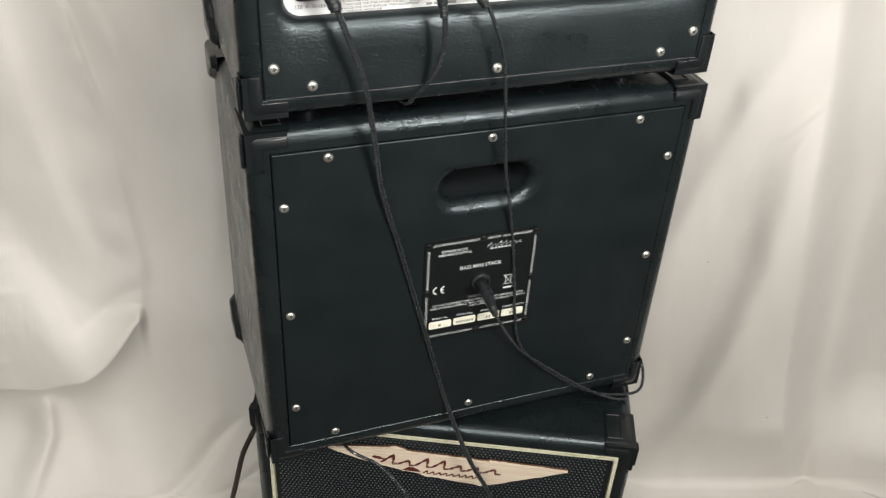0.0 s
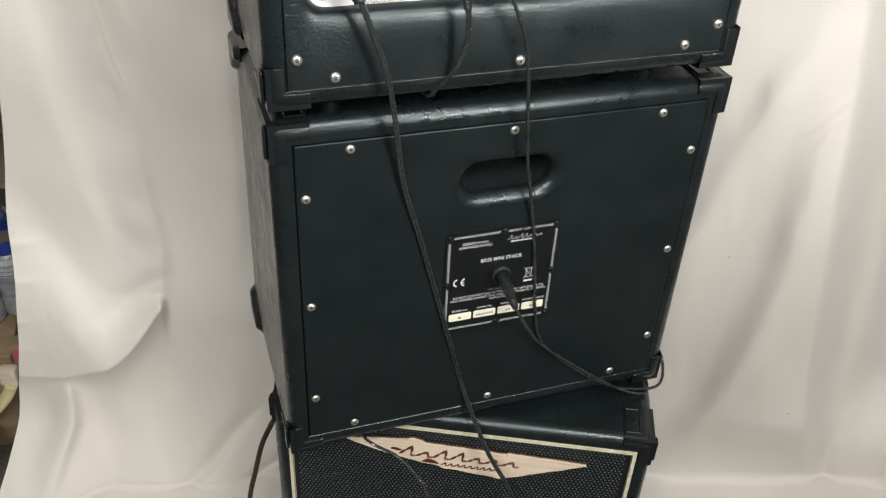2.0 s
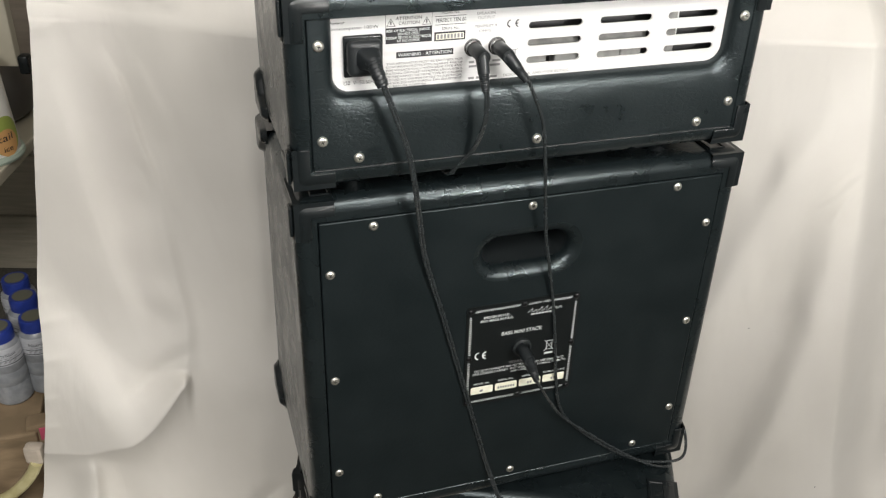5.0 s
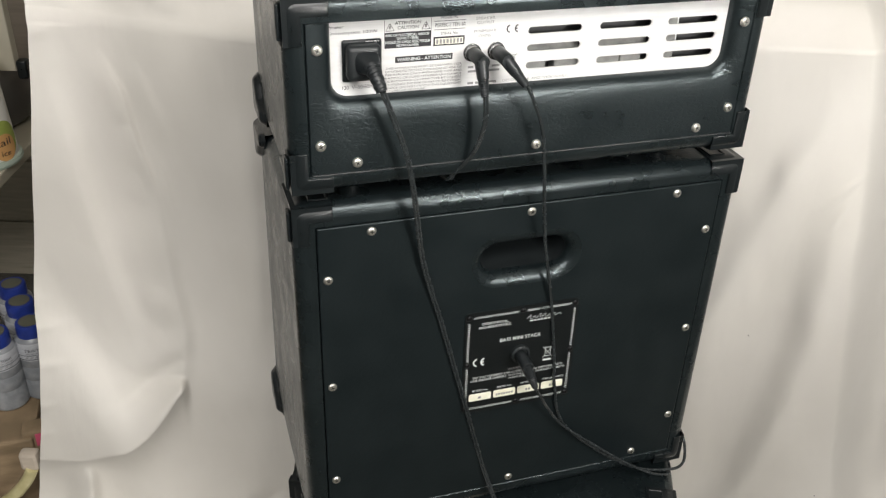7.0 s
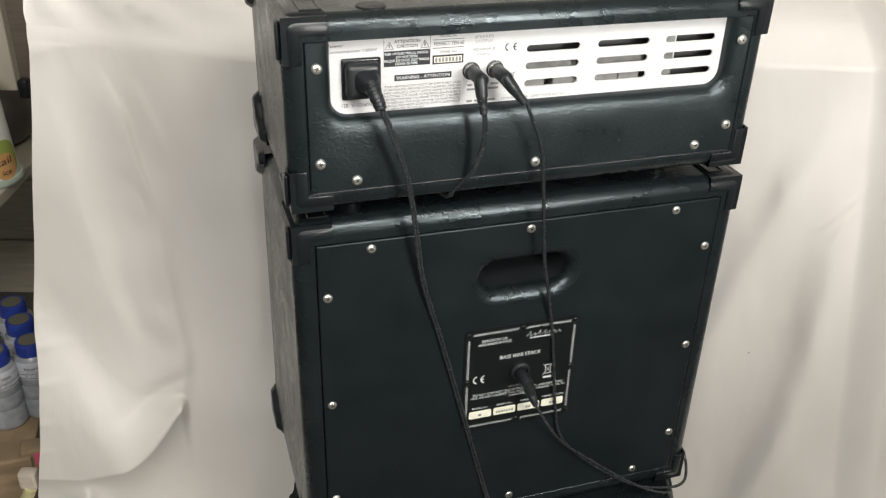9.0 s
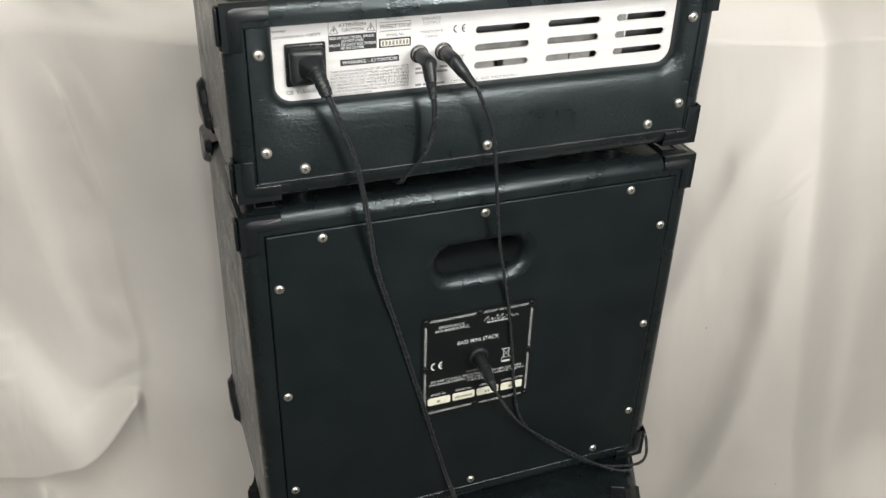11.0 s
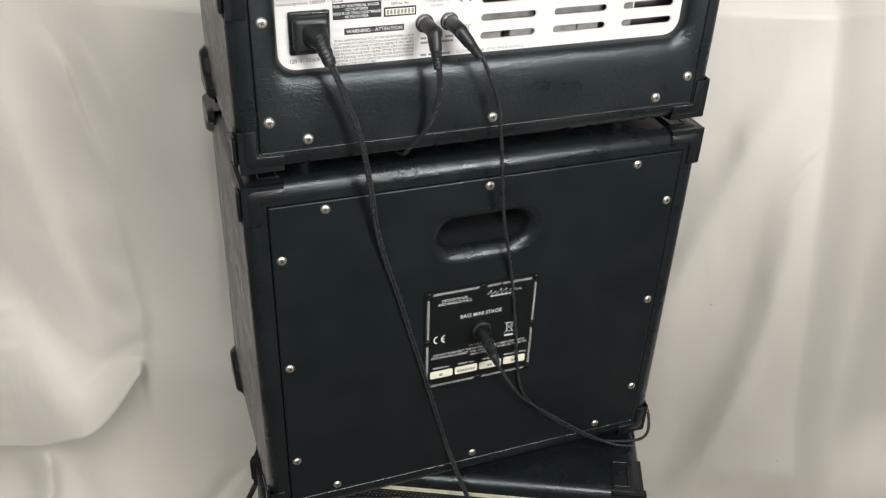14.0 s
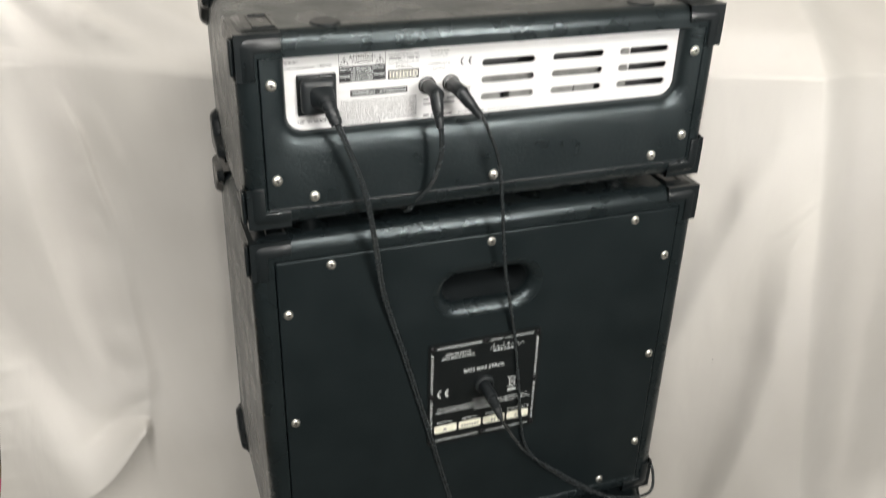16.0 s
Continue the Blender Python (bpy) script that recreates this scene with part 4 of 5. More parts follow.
# ---- amplifier head ----
def amplifier_head():
    hw, d, h = 0.2005, 0.190, 0.1518
    c = thing("amplifier_head", pose(-0.0064, -0.0103, 0.768), "black vinyl amplifier head with silver rear plate on a cabinet", "amplifier")
    ax, az = 0.0064, -0.768
    part("shell", shell(hw, d, h, (0.1858, 0.0144, 0.1338), 0.080), VINYL, c, "grained black vinyl covering")
    # back panel open at the top round the plate
    cx0, cx1, cz = -0.1650, 0.1670, 0.0735
    rings = []
    bm = bmesh.new()
    for wide, low, round_, y in ((0.0, 0.0, 0.013, 0.0118), (0.0005, 0.0006, 0.0136, 0.0085), (0.0018, 0.0020, 0.0146, 0.0054), (0.0038, 0.0045, 0.016, 0.0031), (0.0062, 0.0080, 0.017, 0.0019),
                                 (0.0086, 0.0130, 0.017, 0.0012), (0.0112, 0.0200, 0.016, 0.0006), (0.0145, 0.0300, 0.012, 0.0002), (0.0170, 0.0440, 0.006, 0.0), (0.0175, 0.0572, 0.0014, 0.0), (0.0181, 0.0578, 0.0010, 0.0008), (0.0181, 0.0578, 0.0010, 0.0118)):
        x0, x1, z0 = cx0 - wide - (0.0014 if wide > 0.016 else 0.0), cx1 + wide - (0.0006 if wide > 0.016 else 0.0), cz - low
        path = [(x1, 0.1330 - (0.1330 - z0 - round_) * k / 4) for k in range(4)]
        path += [(x1 - round_ + round_ * math.cos(radians(a)), z0 + round_ + round_ * math.sin(radians(a))) for a in range(0, -91, -15)]
        path += [(x1 - round_ + (x0 - x1 + 2 * round_) * k / 12, z0) for k in range(1, 12)]
        path += [(x0 + round_ + round_ * math.cos(radians(a)), z0 + round_ + round_ * math.sin(radians(a))) for a in range(270, 179, -15)]
        path += [(x0, z0 + round_ + (0.1330 - z0 - round_) * k / 4) for k in range(1, 5)]
        rings.append([bm.verts.new((x, y, z)) for x, z in path])
    for a, b in zip(rings, rings[1:]):
        for i in range(len(a) - 1):
            bm.faces.new((a[i], a[i + 1], b[i + 1], b[i]))
    bmesh.ops.recalc_face_normals(bm, faces=bm.faces[:])
    if sum(f.normal.y * f.calc_area() for f in bm.faces) > 0:
        bmesh.ops.reverse_faces(bm, faces=bm.faces[:])
    part("back_panel", bm, WRINKLED_VINYL, c, "padded black vinyl back panel cut out round the plate")
    # thin lip of the covering along the panel's foot
    part("welt", tube([(-0.1835 + 0.0147 * k, 0.0004 + 0.0001 * math.sin(k * 1.9), 0.01500) for k in range(26)], 0.00085, 8), WELT, c, "thin glossy edge below the panel")
    # rear plate with nine vent slots
    yp = 0.0118
    slots = []
    for z in (0.8826, 0.8687, 0.8546):
        for x0, x1 in ((-0.0158, 0.0300), (0.0455, 0.0916), (0.1064, 0.1524)):
            slots.append(stadium((x0 + x1) / 2 + ax, z + az, (x1 - x0) / 2, 0.0028, 6))
    plate = part("rear_plate", loop_prism(rect(-0.180, 0.180, 0.058, 0.1345), yp, yp + 0.0015, slots), ALU, c, "brushed silver aluminium plate with printed text and vents")
    part("chassis", box(0.07, 0.0400, 0.094, 0.22, 0.02, 0.07, 0.002, 2), CHASSIS, c)
    # Grey blocks close behind the slots stand in for the lit chassis floor.
    for x0, x1, z0, z1, back in ((-0.0170, 0.0040, 0.846, 0.8615, 0.0095), (0.0105, 0.0320, 0.846, 0.8605, 0.0090), (-0.0170, 0.0320, 0.8630, 0.8745, 0.0120),
                                 (0.0440, 0.0690, 0.846, 0.8615, 0.0095), (0.0690, 0.0880, 0.846, 0.8605, 0.0085), (0.0440, 0.0930, 0.8630, 0.8745, 0.0120), (0.1050, 0.1190, 0.846, 0.8900, 0.0100)):
        part("vent_backing", box((x0 + x1) / 2 + ax, yp + 0.0015 + back, (z0 + z1) / 2 + az, x1 - x0, 0.012, z1 - z0, 0.0015, 2), GREY_METAL, c, "dull grey metal part behind the vents")
    part("ribbon_wire", box(0.1200 + ax, 0.0200, 0.108, 0.0018, 0.002, 0.034, 0.0006, 2), WHITE_INK, c)
    y = yp - 0.0003

    def w(text, x0, x1, z, hgt, bold=0.0, mat=INK, yy=y):
        words(text, x0 + ax, x1 + ax, z + az, hgt, yy, mat, plate, bold)

    def patch(x0, x1, z0, z1, mat, yy=y):
        part("printed_patch", flat([rect(x0 + ax, x1 + ax, z0 + az, z1 + az)], yy), mat, plate)

    w("Power", -0.1728, -0.1607, 0.8933, 0.0023)
    w("Consumption 100W", -0.1732, -0.1355, 0.8889, 0.0023)
    for z in (0.8877, 0.8982):
        patch(-0.1304, -0.0944, z, z + 0.0003, INK)
    for x in (-0.1304, -0.0946):
        patch(x, x + 0.0003, 0.8760, 0.8984, INK)
    w("ATTENTION", -0.1225, -0.1024, 0.8937, 0.0024, 0.01)
    w("CAUTION", -0.1204, -0.1042, 0.8901, 0.0024, 0.01)
    for x in (-0.1262, -0.0986):
        tri = []
        p = [(x - 0.0036, 0.8890), (x + 0.0036, 0.8890), (x, 0.8952)]
        q = [(x - 0.0029, 0.8894), (x + 0.0029, 0.8894), (x, 0.8943)]
        for i in range(3):
            j = (i + 1) % 3
            tri.append([(a + ax, z_ + az) for a, z_ in (p[i], p[j], q[j], q[i])])
        tri.append([(a + ax, z_ + az) for a, z_ in ((x - 0.0004, 0.8904), (x + 0.0004, 0.8904), (x + 0.0005, 0.8930), (x - 0.0005, 0.8930))])
        part("warning_triangle", flat(tri, y), INK, plate)
    patch(-0.1304, -0.0944, 0.8760, 0.8877, INK)
    for text, x0, x1, z in (("RISK OF ELECTRICAL SHOCK", -0.1296, -0.0958, 0.8849), ("DO NOT OPEN", -0.1209, -0.1045, 0.8823), ("RISQUE DE CHOC ELECTRIQUE", -0.1300, -0.0950, 0.8796), ("NE PAS OUVRIR", -0.1215, -0.1040, 0.8770)):
        w(text, x0, x1, z, 0.0019, 0.012, WHITE_INK, y - 0.0003)
    w("MODEL No.", -0.0868, -0.0730, 0.8962, 0.0018)
    patch(-0.0921, -0.0675, 0.8942, 0.8946, INK)
    w("PERFECT TEN 60", -0.0913, -0.0676, 0.8900, 0.0028, 0.006)
    patch(-0.0921, -0.0675, 0.8878, 0.8882, INK)
    w("SERIAL No.", -0.0868, -0.0729, 0.8841, 0.0018)
    patch(-0.0925, -0.0678, 0.8755, 0.8825, INK)
    patch(-0.0913, -0.0690, 0.8767, 0.8813, LABEL, y - 0.0003)
    bars(-0.0905 + ax, -0.0698 + ax, 0.8773 + az, 0.0034, y - 0.0005, GREY_INK, plate, (2, 1) * 7 + (2,))
    patch(-0.1222, -0.0770, 0.8645, 0.8693, INK)
    w("WARNING - ATTENTION", -0.1208, -0.0786, 0.8657, 0.0026, 0.01, WHITE_INK, y - 0.0003)
    lines = ("THIS APPARATUS MUST BE EARTHED. FOR", "CONTINUED PROTECTION AGAINST RISK OF", "FIRE REPLACE ONLY WITH SAME TYPE AND", "RATING OF FUSE. UTILISER UN FUSIBLE",
             "DE RECHANGE DE MEME TYPE ET CALIBRE", "TO REDUCE THE RISK OF FIRE OR ELECTRICAL", "SHOCK DO NOT EXPOSE THIS EQUIPMENT", "TO RAIN OR MOISTURE")
    for i, text in enumerate(lines):
        w(text, -0.1300, -0.0692 if i < 7 else -0.0985, 0.8596 - i * 0.00255, 0.0017)
    w("120  V~50/60Hz", -0.1629, -0.1380, 0.8466, 0.0030)
    w("SPEAKER", -0.0592, -0.0437, 0.8936, 0.0022, 0, GREY_INK)
    w("OUTPUT", -0.0583, -0.0442, 0.8903, 0.0022, 0, GREY_INK)
    w("MINIMUM 8", -0.0603, -0.0426, 0.8838, 0.0022, 0, GREY_INK)
    w("OHMS", -0.0566, -0.0466, 0.8800, 0.0022, 0, GREY_INK)
    arc_mark(-0.0341 + ax, -0.0238 + ax, 0.8820 + az, 0.0064, y, INK, plate)
    w("DESIGN IN U.K. AND MADE IN P.R.C.", -0.0346, 0.0221, 0.8430, 0.0020, 0, GREY_INK)
    bars(-0.0640 + ax, -0.0400 + ax, 0.8430 + az, 0.0018, y, GREY_INK, plate, (3, 1, 4, 1, 6))
    bars(-0.0640 + ax, -0.0380 + ax, 0.8560 + az, 0.0018, y, GREY_INK, plate, (2, 1, 5, 1, 3))
    bars(-0.0640 + ax, -0.0380 + ax, 0.8525 + az, 0.0018, y, GREY_INK, plate, (4, 1, 5))
    part("bin_mark", flat([[(a + ax, z_ + az) for a, z_ in l] for l in (rect(-0.0310, -0.0250, 0.8575, 0.8580), rect(-0.0310, -0.0250, 0.8640, 0.8645), rect(-0.0306, -0.0301, 0.8575, 0.8640), rect(-0.0259, -0.0254, 0.8575, 0.8640),
          [(-0.0325, 0.8570), (-0.0320, 0.8570), (-0.0238, 0.8652), (-0.0243, 0.8652)])], y), GREY_INK, plate)
    # inlet, sockets, screws
    part("power_inlet", box(-0.1480 + ax, yp - 0.0016, 0.8690 + az, 0.0300, 0.0036, 0.0318, 0.0016, 3), PLASTIC, c, "black plastic power inlet")
    for x in (-0.0612, -0.0416):
        jack_socket(c, x + ax, 0.8685 + az, yp)
    k = 3
    for x, z in [(-0.1486, 0.0235), (0, 0.0235), (0.1486, 0.0235)] + [(s * 0.1766, z) for s in (-1, 1) for z in (0.0397, 0.1141)]:
        screw(c, x, z, 0.0, (k * 41) % 90)
        k += 1
    # round pads let into the top
    pad = to_mesh("top_pad", lathe([(0.0004, 0.0012), (0.0105, 0.0012), (0.0115, 0.0004), (0.0115, -0.001), (0.0004, -0.001)], 22), RUBBER)
    for x in (-0.1313, 0.1313):
        for yy in (0.020, 0.160):
            part("top_pad", pad, RUBBER, c).location = (x, yy, h)
    corners(c, hw, d, h)
    feet(c, hw, d, 0.0174, 0.055)
    return c


amplifier_head()


# ---- cables ----
def cable(name, label, pts, radius, mat=CABLE, per=10, twin=False):
    """A round cord, or a twin cord of two joined strands that turns slowly along its way."""
    ob = thing(name, Matrix.Identity(4), label, "cable")
    path = spline(pts, per)
    if not twin:
        part("cord", tube(path, radius, 10), mat, ob)
        return ob
    for side in (-1, 1):
        strand = []
        for i, q in enumerate(path):
            t = (path[min(i + 1, len(path) - 1)] - path[max(i - 1, 0)]).normalized()
            across = t.cross(Vector((0, 1, 0)))
            across = across.normalized() if across.length > 0.2 else Vector((1, 0, 0))
            turn = 0.5 * math.sin(i * 0.045 + 0.4)
            strand.append(q + (across * math.cos(turn) + across.cross(t) * math.sin(turn)) * (side * radius * 0.60))
        part("strand", tube(strand, radius * 0.66, 9), mat, ob)
    return ob


def ribbed(pts, r0, r1, ribs=6):
    """A tapering strain relief with raised rings."""
    path = spline(pts, 12)
    rad = []
    for i in range(len(path)):
        f = i / (len(path) - 1)
        rad.append((r0 + (r1 - r0) * f) * (1.05 if int(f * ribs * 2) % 2 == 0 else 0.95))
    return tube(path, rad, 14)


power = cable("power_cable", "thick black power cable plugged into the amplifier, hanging down",
              [(-0.1432, -0.0223, 0.8662), (-0.1407, -0.0275, 0.8584), (-0.1320, -0.0290, 0.8349), (-0.1219, -0.0280, 0.8068), (-0.1147, -0.0240, 0.7761), (-0.1073, -0.0150, 0.7358), (-0.1007, -0.0085, 0.6962), (-0.0916, -0.0050, 0.6613),
               (-0.0805, -0.0040, 0.6236), (-0.0518, -0.0038, 0.5160), (-0.0283, -0.0044, 0.4282), (-0.0084, -0.0320, 0.3625), (0.0167, -0.0550, 0.3068), (0.045, -0.070, 0.20), (0.070, -0.090, 0.08), (0.10, -0.13, 0.012), (0.22, -0.22, 0.010), (0.42, -0.25, 0.009)], 0.0020, twin=True)
plug = part("plug", box(-0.1476, -0.0030, 0.8690, 0.0265, 0.0130, 0.0268, 0.0042, 4), RUBBER, power, "moulded black plug")
neck = bmesh.new()
loops = []
for x, y, z, wx, wz in ((-0.1462, -0.0080, 0.8700, 0.0096, 0.0090), (-0.1452, -0.0125, 0.8694, 0.0082, 0.0072), (-0.1442, -0.0175, 0.8684, 0.0064, 0.0056), (-0.1432, -0.0215, 0.8664, 0.0052, 0.0046)):
    loops.append([neck.verts.new((x + wx * math.copysign(abs(math.cos(a)) ** 0.6, math.cos(a)), y, z + wz * math.copysign(abs(math.sin(a)) ** 0.6, math.sin(a)))) for a in (2 * math.pi * k / 20 for k in range(20))])
for a, b in zip(loops, loops[1:]):
    for i in range(20):
        neck.faces.new((a[i], a[(i + 1) % 20], b[(i + 1) % 20], b[i]))
neck.faces.new(loops[0])
neck.faces.new(loops[-1])
bmesh.ops.recalc_face_normals(neck, faces=neck.faces[:])
part("plug_nose", neck, RUBBER, plug)
part("strain_relief", ribbed([(-0.1446, -0.0165, 0.8700), (-0.1432, -0.0215, 0.8655), (-0.1416, -0.0262, 0.8600), (-0.1400, -0.0292, 0.8545)], 0.0058, 0.0044, 4), RUBBER, plug)

lead_a = cable("speaker_cable", "thin black speaker cable from the amplifier into the gap below it",
               [(-0.0615, -0.0285, 0.8556), (-0.0588, -0.0290, 0.8360), (-0.0585, -0.0260, 0.8168), (-0.0633, -0.0180, 0.7929), (-0.0729, -0.0060, 0.7726), (-0.0772, 0.0100, 0.7596), (-0.080, 0.08, 0.7560), (-0.09, 0.16, 0.7565), (-0.10, 0.215, 0.745), (-0.10, 0.225, 0.60)], 0.0019, twin=True)
lead_b = cable("speaker_cable", "thin black speaker cable hanging from the amplifier past the lower plate",
               [(-0.0279, -0.0285, 0.8547), (-0.0199, -0.0295, 0.8367), (-0.0098, -0.0280, 0.8121), (-0.0027, -0.0230, 0.7753), (0.0037, -0.0170, 0.7356), (0.0105, -0.0120, 0.6935), (0.0179, -0.0090, 0.6616), (0.0285, -0.0036, 0.6132),
                (0.0352, -0.0046, 0.5600), (0.0394, -0.0044, 0.5242), (0.0500, -0.0030, 0.4811), (0.0800, -0.0034, 0.4425), (0.1355, -0.0090, 0.3991), (0.1776, -0.0130, 0.3852), (0.2030, -0.0115, 0.3850), (0.2150, 0.0060, 0.3960), (0.2145, 0.026, 0.4080), (0.2110, 0.06, 0.402), (0.2105, 0.12, 0.379)], 0.0016)
lead_c = cable("speaker_cable", "thin black speaker cable plugged into the middle cabinet",
               [(0.0071, -0.0252, 0.5485), (0.0180, -0.0215, 0.5285), (0.0287, -0.0175, 0.5093), (0.0476, -0.0120, 0.4809), (0.0777, -0.0110, 0.4519), (0.1336, -0.0140, 0.4057), (0.1700, -0.0170, 0.3840), (0.190, -0.010, 0.3792), (0.20, 0.03, 0.3787), (0.19, 0.09, 0.3787)], 0.0015)


def angled_plug(parent, socket, end, reach=0.027, r=0.0052):
    """A right-angled jack plug: a round barrel out of the socket and a ribbed boot down the cable."""
    s, e = Vector(socket), Vector(end)
    barrel = lathe([(r * 0.9, 0.0), (r, 0.0012), (r, reach - 0.0012), (r * 0.86, reach), (r * 0.80, reach - 0.0006), (0.0004, reach - 0.0006)], 20, "y", socket)
    plug = part("jack_plug", barrel, RUBBER, parent, "right-angled black jack plug")
    a = s + Vector((0, -reach + 0.0055, 0))
    part("plug_neck", tube([a, a + (e - a) * 0.5], [r * 1.0, r * 0.85], 16), RUBBER, plug)
    part("strain_relief", ribbed([a + (e - a) * 0.45, a + (e - a) * 0.7, e], r * 0.84, 0.0029, 9), RUBBER, plug)
    return plug


angled_plug(lead_a, (-0.0612, 0.0015, 0.8688), (-0.0605, -0.0300, 0.8440), r=0.0054)
angled_plug(lead_b, (-0.0416, 0.0015, 0.8688), (-0.0275, -0.0295, 0.8500), r=0.0054)
angled_plug(lead_c, (-0.0011, -0.0040, 0.5720), (0.0085, -0.0252, 0.5465), 0.022, 0.0056)
cable("thin_lead", "thin black lead hanging from under the middle cabinet",
      [(-0.150, 0.075, 0.3790), (-0.136, 0.020, 0.3800), (-0.128, -0.0108, 0.3990 - 0.012), (-0.104, -0.0216, 0.3717), (-0.0866, -0.036, 0.3522), (-0.0756, -0.0468, 0.3283), (-0.06, -0.06, 0.24), (-0.05, -0.08, 0.10), (-0.05, -0.12, 0.010), (-0.10, -0.25, 0.008)], 0.0016)
cable("loose_cable", "dark brown cable hanging behind the cabinets to the floor",
      [(-0.160, 0.215, 0.40), (-0.195, 0.16, 0.345), (-0.2064, 0.126, 0.3138), (-0.2127, 0.126, 0.2969), (-0.2253, 0.126, 0.2671), (-0.2366, 0.126, 0.2208), (-0.2459, 0.126, 0.1801), (-0.257, 0.125, 0.10), (-0.262, 0.11, 0.02), (-0.27, 0.06, 0.012), (-0.30, -0.05, 0.010)], 0.0031, BROWN_CABLE)


# ---- the shelf beyond the cloth's edge ----
def local_thing(name, u, w, z, label, category, group="", turn=0):
    return thing(name, wall_pose(u, w, z, turn), label, category, group)


def shelf_unit():
    c = local_thing("shelf_unit", -0.85, 0.45, 0, "white shelf unit, dimness put into its colour, with grey-brown boarded back", "shelf")
    part("back_board", box(0.10, 0.34, 0.65, 0.90, 0.02, 1.3), DARK_WOOD, c, "grey-brown boarded back")
    for k in range(9):
        part("plank", box(0.10, 0.326, 0.06 + k * 0.145, 0.90, 0.008, 0.139, 0.002, 1), DARK_WOOD, c)
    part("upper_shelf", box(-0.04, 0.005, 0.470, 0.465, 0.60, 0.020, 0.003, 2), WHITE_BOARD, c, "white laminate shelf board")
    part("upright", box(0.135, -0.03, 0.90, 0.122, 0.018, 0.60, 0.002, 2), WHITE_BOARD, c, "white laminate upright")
    part("end_panel", box(0.215, 0.18, 0.90, 0.23, 0.012, 0.82, 0.002, 1), BEIGE_BOARD, c, "grey-beige end panel")
    part("clip", box(0.204, -0.03, 0.602, 0.016, 0.02, 0.030, 0.004, 2), PLASTIC, c)
    return c


shelf_unit()


def cardboard_box():
    c = local_thing("cardboard_box", -0.752, 0.165, 0.0, "worn brown cardboard box holding bottles on its top", "box", turn=13)
    part("carton", box(0, 0, 0.089, 0.29, 0.30, 0.178, 0.004, 2), CARD, c)
    part("tape", box(0, 0, 0.1782, 0.05, 0.301, 0.0012), BROWN_CABLE, c, "brown packing tape")


cardboard_box()


def wrapped(text, angle, z, height, radius, mat, parent):
    """Lettering bent round an upright cylinder, centred on an angle in degrees."""
    ob = words(text, 0, height * 0.62 * len(text), 0, height, 0, mat, parent)
    half = height * 0.31 * len(text)
    for v in ob.data.vertices:
        a = radians(angle) + (v.co.x - half) / radius
        v.co = Vector((radius * math.cos(a), radius * math.sin(a), z + v.co.z))
    return ob


def bottle(u, w, turn):
    c = local_thing("bottle", u, w, 0.1790, "small clear bottle with white label and blue cap on the box", "bottle", "bottles on the box", turn)
    part("body", lathe([(0.0004, 0.0), (0.023, 0.0), (0.0262, 0.004), (0.0262, 0.034), (0.0254, 0.036), (0.0262, 0.038), (0.0262, 0.058), (0.0254, 0.060), (0.0262, 0.062), (0.0262, 0.096), (0.0250, 0.103), (0.0200, 0.109), (0.0004, 0.110)], 32), CLEAR, c, "translucent plastic body")
    part("label", lathe([(0.0263, 0.0740), (0.0265, 0.0740), (0.0265, 0.0960), (0.0252, 0.1030)], 32), PAPER, c, "white printed paper label")
    for z, a in ((0.0760, 0.0010), (0.0835, 0.0007)):
        part("printed_band", lathe([(0.0265, z), (0.02668, z), (0.02668, z + a), (0.0265, z + a)], 32), INK, c)
    wrapped("Nutrition", -62 - turn, 0.0905, 0.0056, 0.0268, INK, c)
    for k, z in ((0, 0.0792), (1, 0.0812), (2, 0.0865)):
        bm = bmesh.new()
        for i in range(5):
            a0, a1 = radians(-100 - turn + i * 15 + 3 * k), radians(-100 - turn + i * 15 + 3 * k + 9)
            bm.faces.new([bm.verts.new((0.02672 * math.cos(a), 0.02672 * math.sin(a), zz)) for a, zz in ((a0, z), (a1, z), (a1, z + 0.0012), (a0, z + 0.0012))])
        part("printed_bars", bm, GREY_INK, c)
    cap = part("cap", lathe([(0.0192, 0.108), (0.0204, 0.109), (0.0204, 0.126), (0.0192, 0.1287), (0.0004, 0.1287)], 32), BLUE, c, "blue screw cap")
    part("cap_sticker", lathe([(0.0004, 0.1287), (0.0150, 0.1287), (0.0150, 0.1294), (0.0004, 0.1294)], 24), CAP_TOP, cap)
    return c


for u, w, turn in ((-0.598, 0.162, 0), (-0.638, 0.133, 40), (-0.633, 0.214, 80), (-0.664, 0.262, 120), (-0.695, 0.190, 200)):
    bottle(u, w, turn)


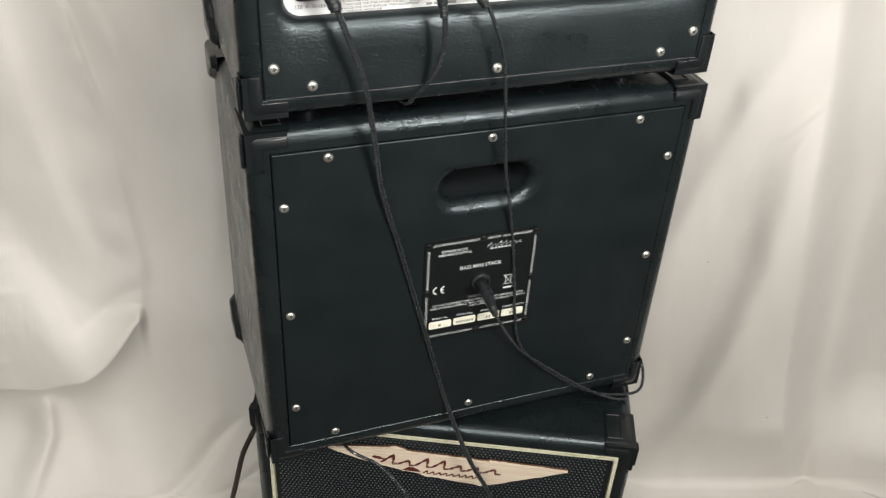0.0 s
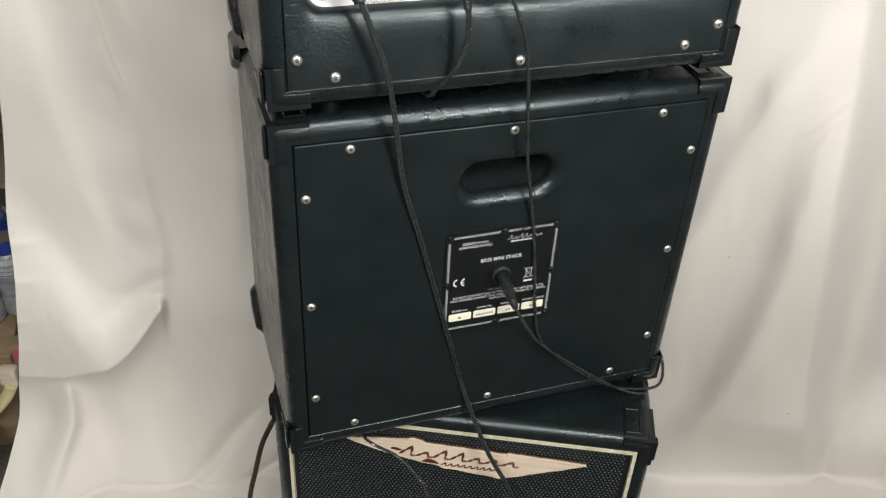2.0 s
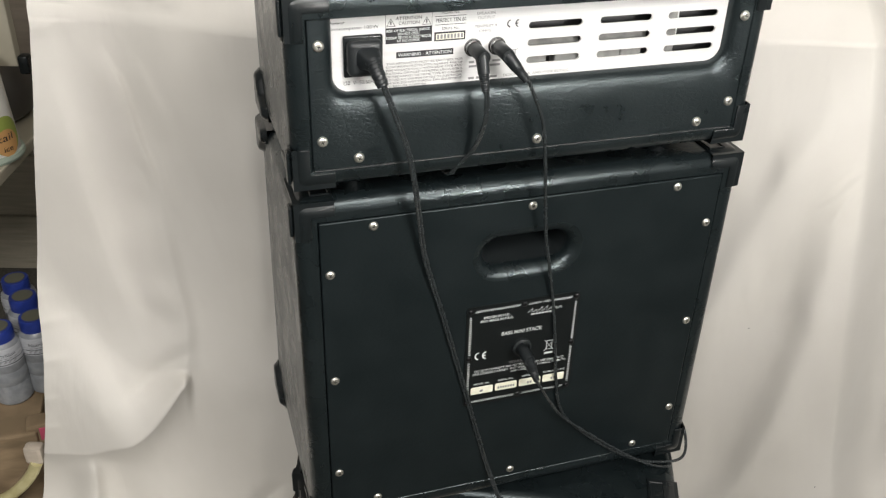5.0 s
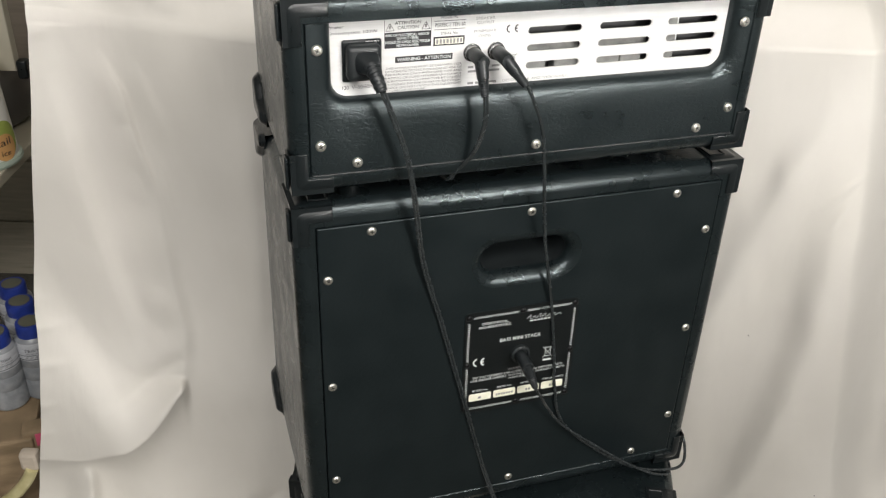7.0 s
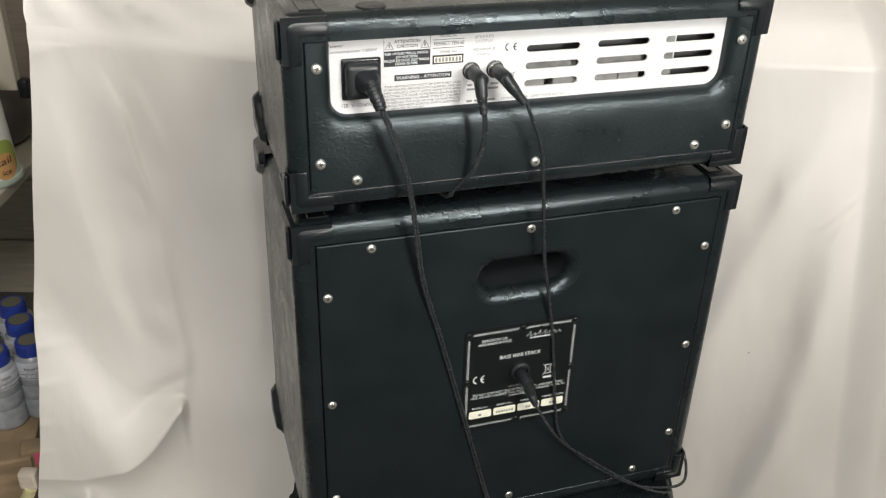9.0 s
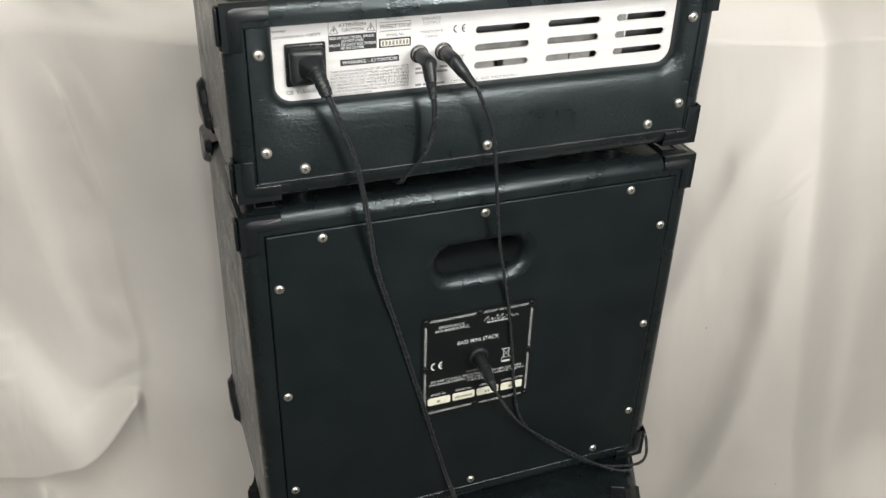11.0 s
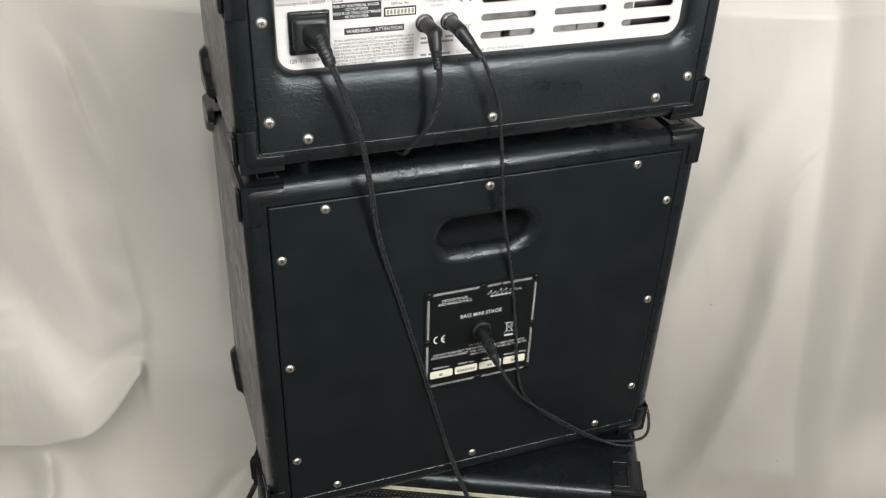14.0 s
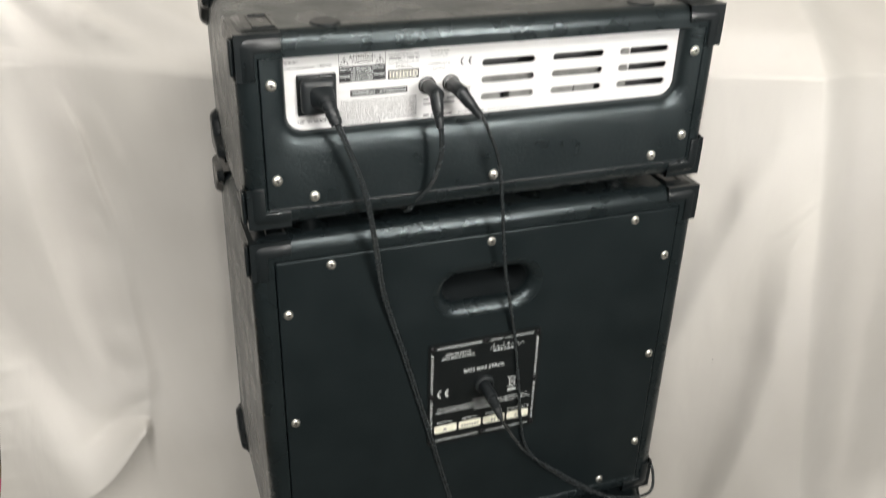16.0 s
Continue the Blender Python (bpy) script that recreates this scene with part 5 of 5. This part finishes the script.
def tub():
    c = local_thing("juice_tub", -0.700, 0.345, 0.480, "white plastic tub with lime and orange print on a shelf", "tub")
    part("body", lathe([(0.0004, 0.002), (0.046, 0.002), (0.050, 0.008), (0.042, 0.150), (0.038, 0.158), (0.0004, 0.158)], 32), TUB, c)
    part("rim", lathe([(0.048, 0.0), (0.054, 0.001), (0.0555, 0.005), (0.054, 0.010), (0.050, 0.011)], 32), TEAL, c, "pale green rim")
    for r, z, mat, name in ((0.030, 0.042, LIME, "lime_print"), (0.021, 0.031, ORANGE, "orange_print")):
        bm = bmesh.new()
        hub = []
        for k in range(29):
            col = []
            x = -r + 2 * r * k / 28
            h = math.sqrt(max(0, r * r - x * x))
            for q in range(7):
                zz = z - h + 2 * h * q / 6
                rr = 0.0505 - 0.008 * (zz - 0.008) / 0.142 + (0.0005 if mat is LIME else 0.0010)
                an = radians(-24) + x / rr
                col.append(bm.verts.new((rr * math.cos(an), rr * math.sin(an), zz)))
            hub.append(col)
        for a, b in zip(hub, hub[1:]):
            for q in range(6):
                bm.faces.new((a[q], b[q], b[q + 1], a[q + 1]))
        bmesh.ops.remove_doubles(bm, verts=bm.verts[:], dist=1e-6)
        part(name, bm, mat, c)
    wrapped("tail", -27, 0.0345, 0.0110, 0.0504, INK, c)
    wrapped("ice", -26, 0.0185, 0.0085, 0.0516, INK, c)


tub()
pot = local_thing("cooking_pot", -0.795, 0.50, 0.480, "dark enamel cooking pot on the shelf", "pot")
part("body", lathe([(0.0004, 0.0), (0.090, 0.0), (0.106, 0.012), (0.112, 0.045), (0.108, 0.078), (0.092, 0.098), (0.060, 0.108), (0.0004, 0.111)], 36), DARK_PAN, pot)
part("knob", lathe([(0.0004, 0.111), (0.010, 0.111), (0.014, 0.120), (0.010, 0.128), (0.0004, 0.129)], 18), DARK_PAN, pot)
basket = local_thing("yellow_basket", -0.664, -0.030, 0.0, "dull plastic basket with a curved pale yellow handle", "basket")
part("tub", lathe([(0.0004, 0.0), (0.050, 0.0), (0.062, 0.070), (0.066, 0.074), (0.058, 0.074), (0.047, 0.006), (0.0004, 0.006)], 28), CARD, basket)
part("handle", tube(spline([(-0.060, 0.0, 0.070), (-0.020, 0.02, 0.078), (0.020, 0.028, 0.088), (0.052, 0.030, 0.104), (0.078, 0.030, 0.128), (0.096, 0.030, 0.152), (0.106, 0.030, 0.172)], 8), 0.0085, 12), YELLOW, basket, "curved pale yellow handle")
part("grip", box(0.104, 0.036, 0.184, 0.026, 0.018, 0.030, 0.005, 2), BEIGE_BOARD, basket)
packet = local_thing("packet", -0.572, 0.055, 0.0, "small dull pink and beige paper packet", "packet", turn=20)
part("carton", box(0, 0.02, 0.093, 0.040, 0.03, 0.186, 0.004, 2), CARD, packet)
part("print", box(0.008, 0.0046, 0.170, 0.020, 0.0012, 0.022, 0.0003, 1), PINK, packet)
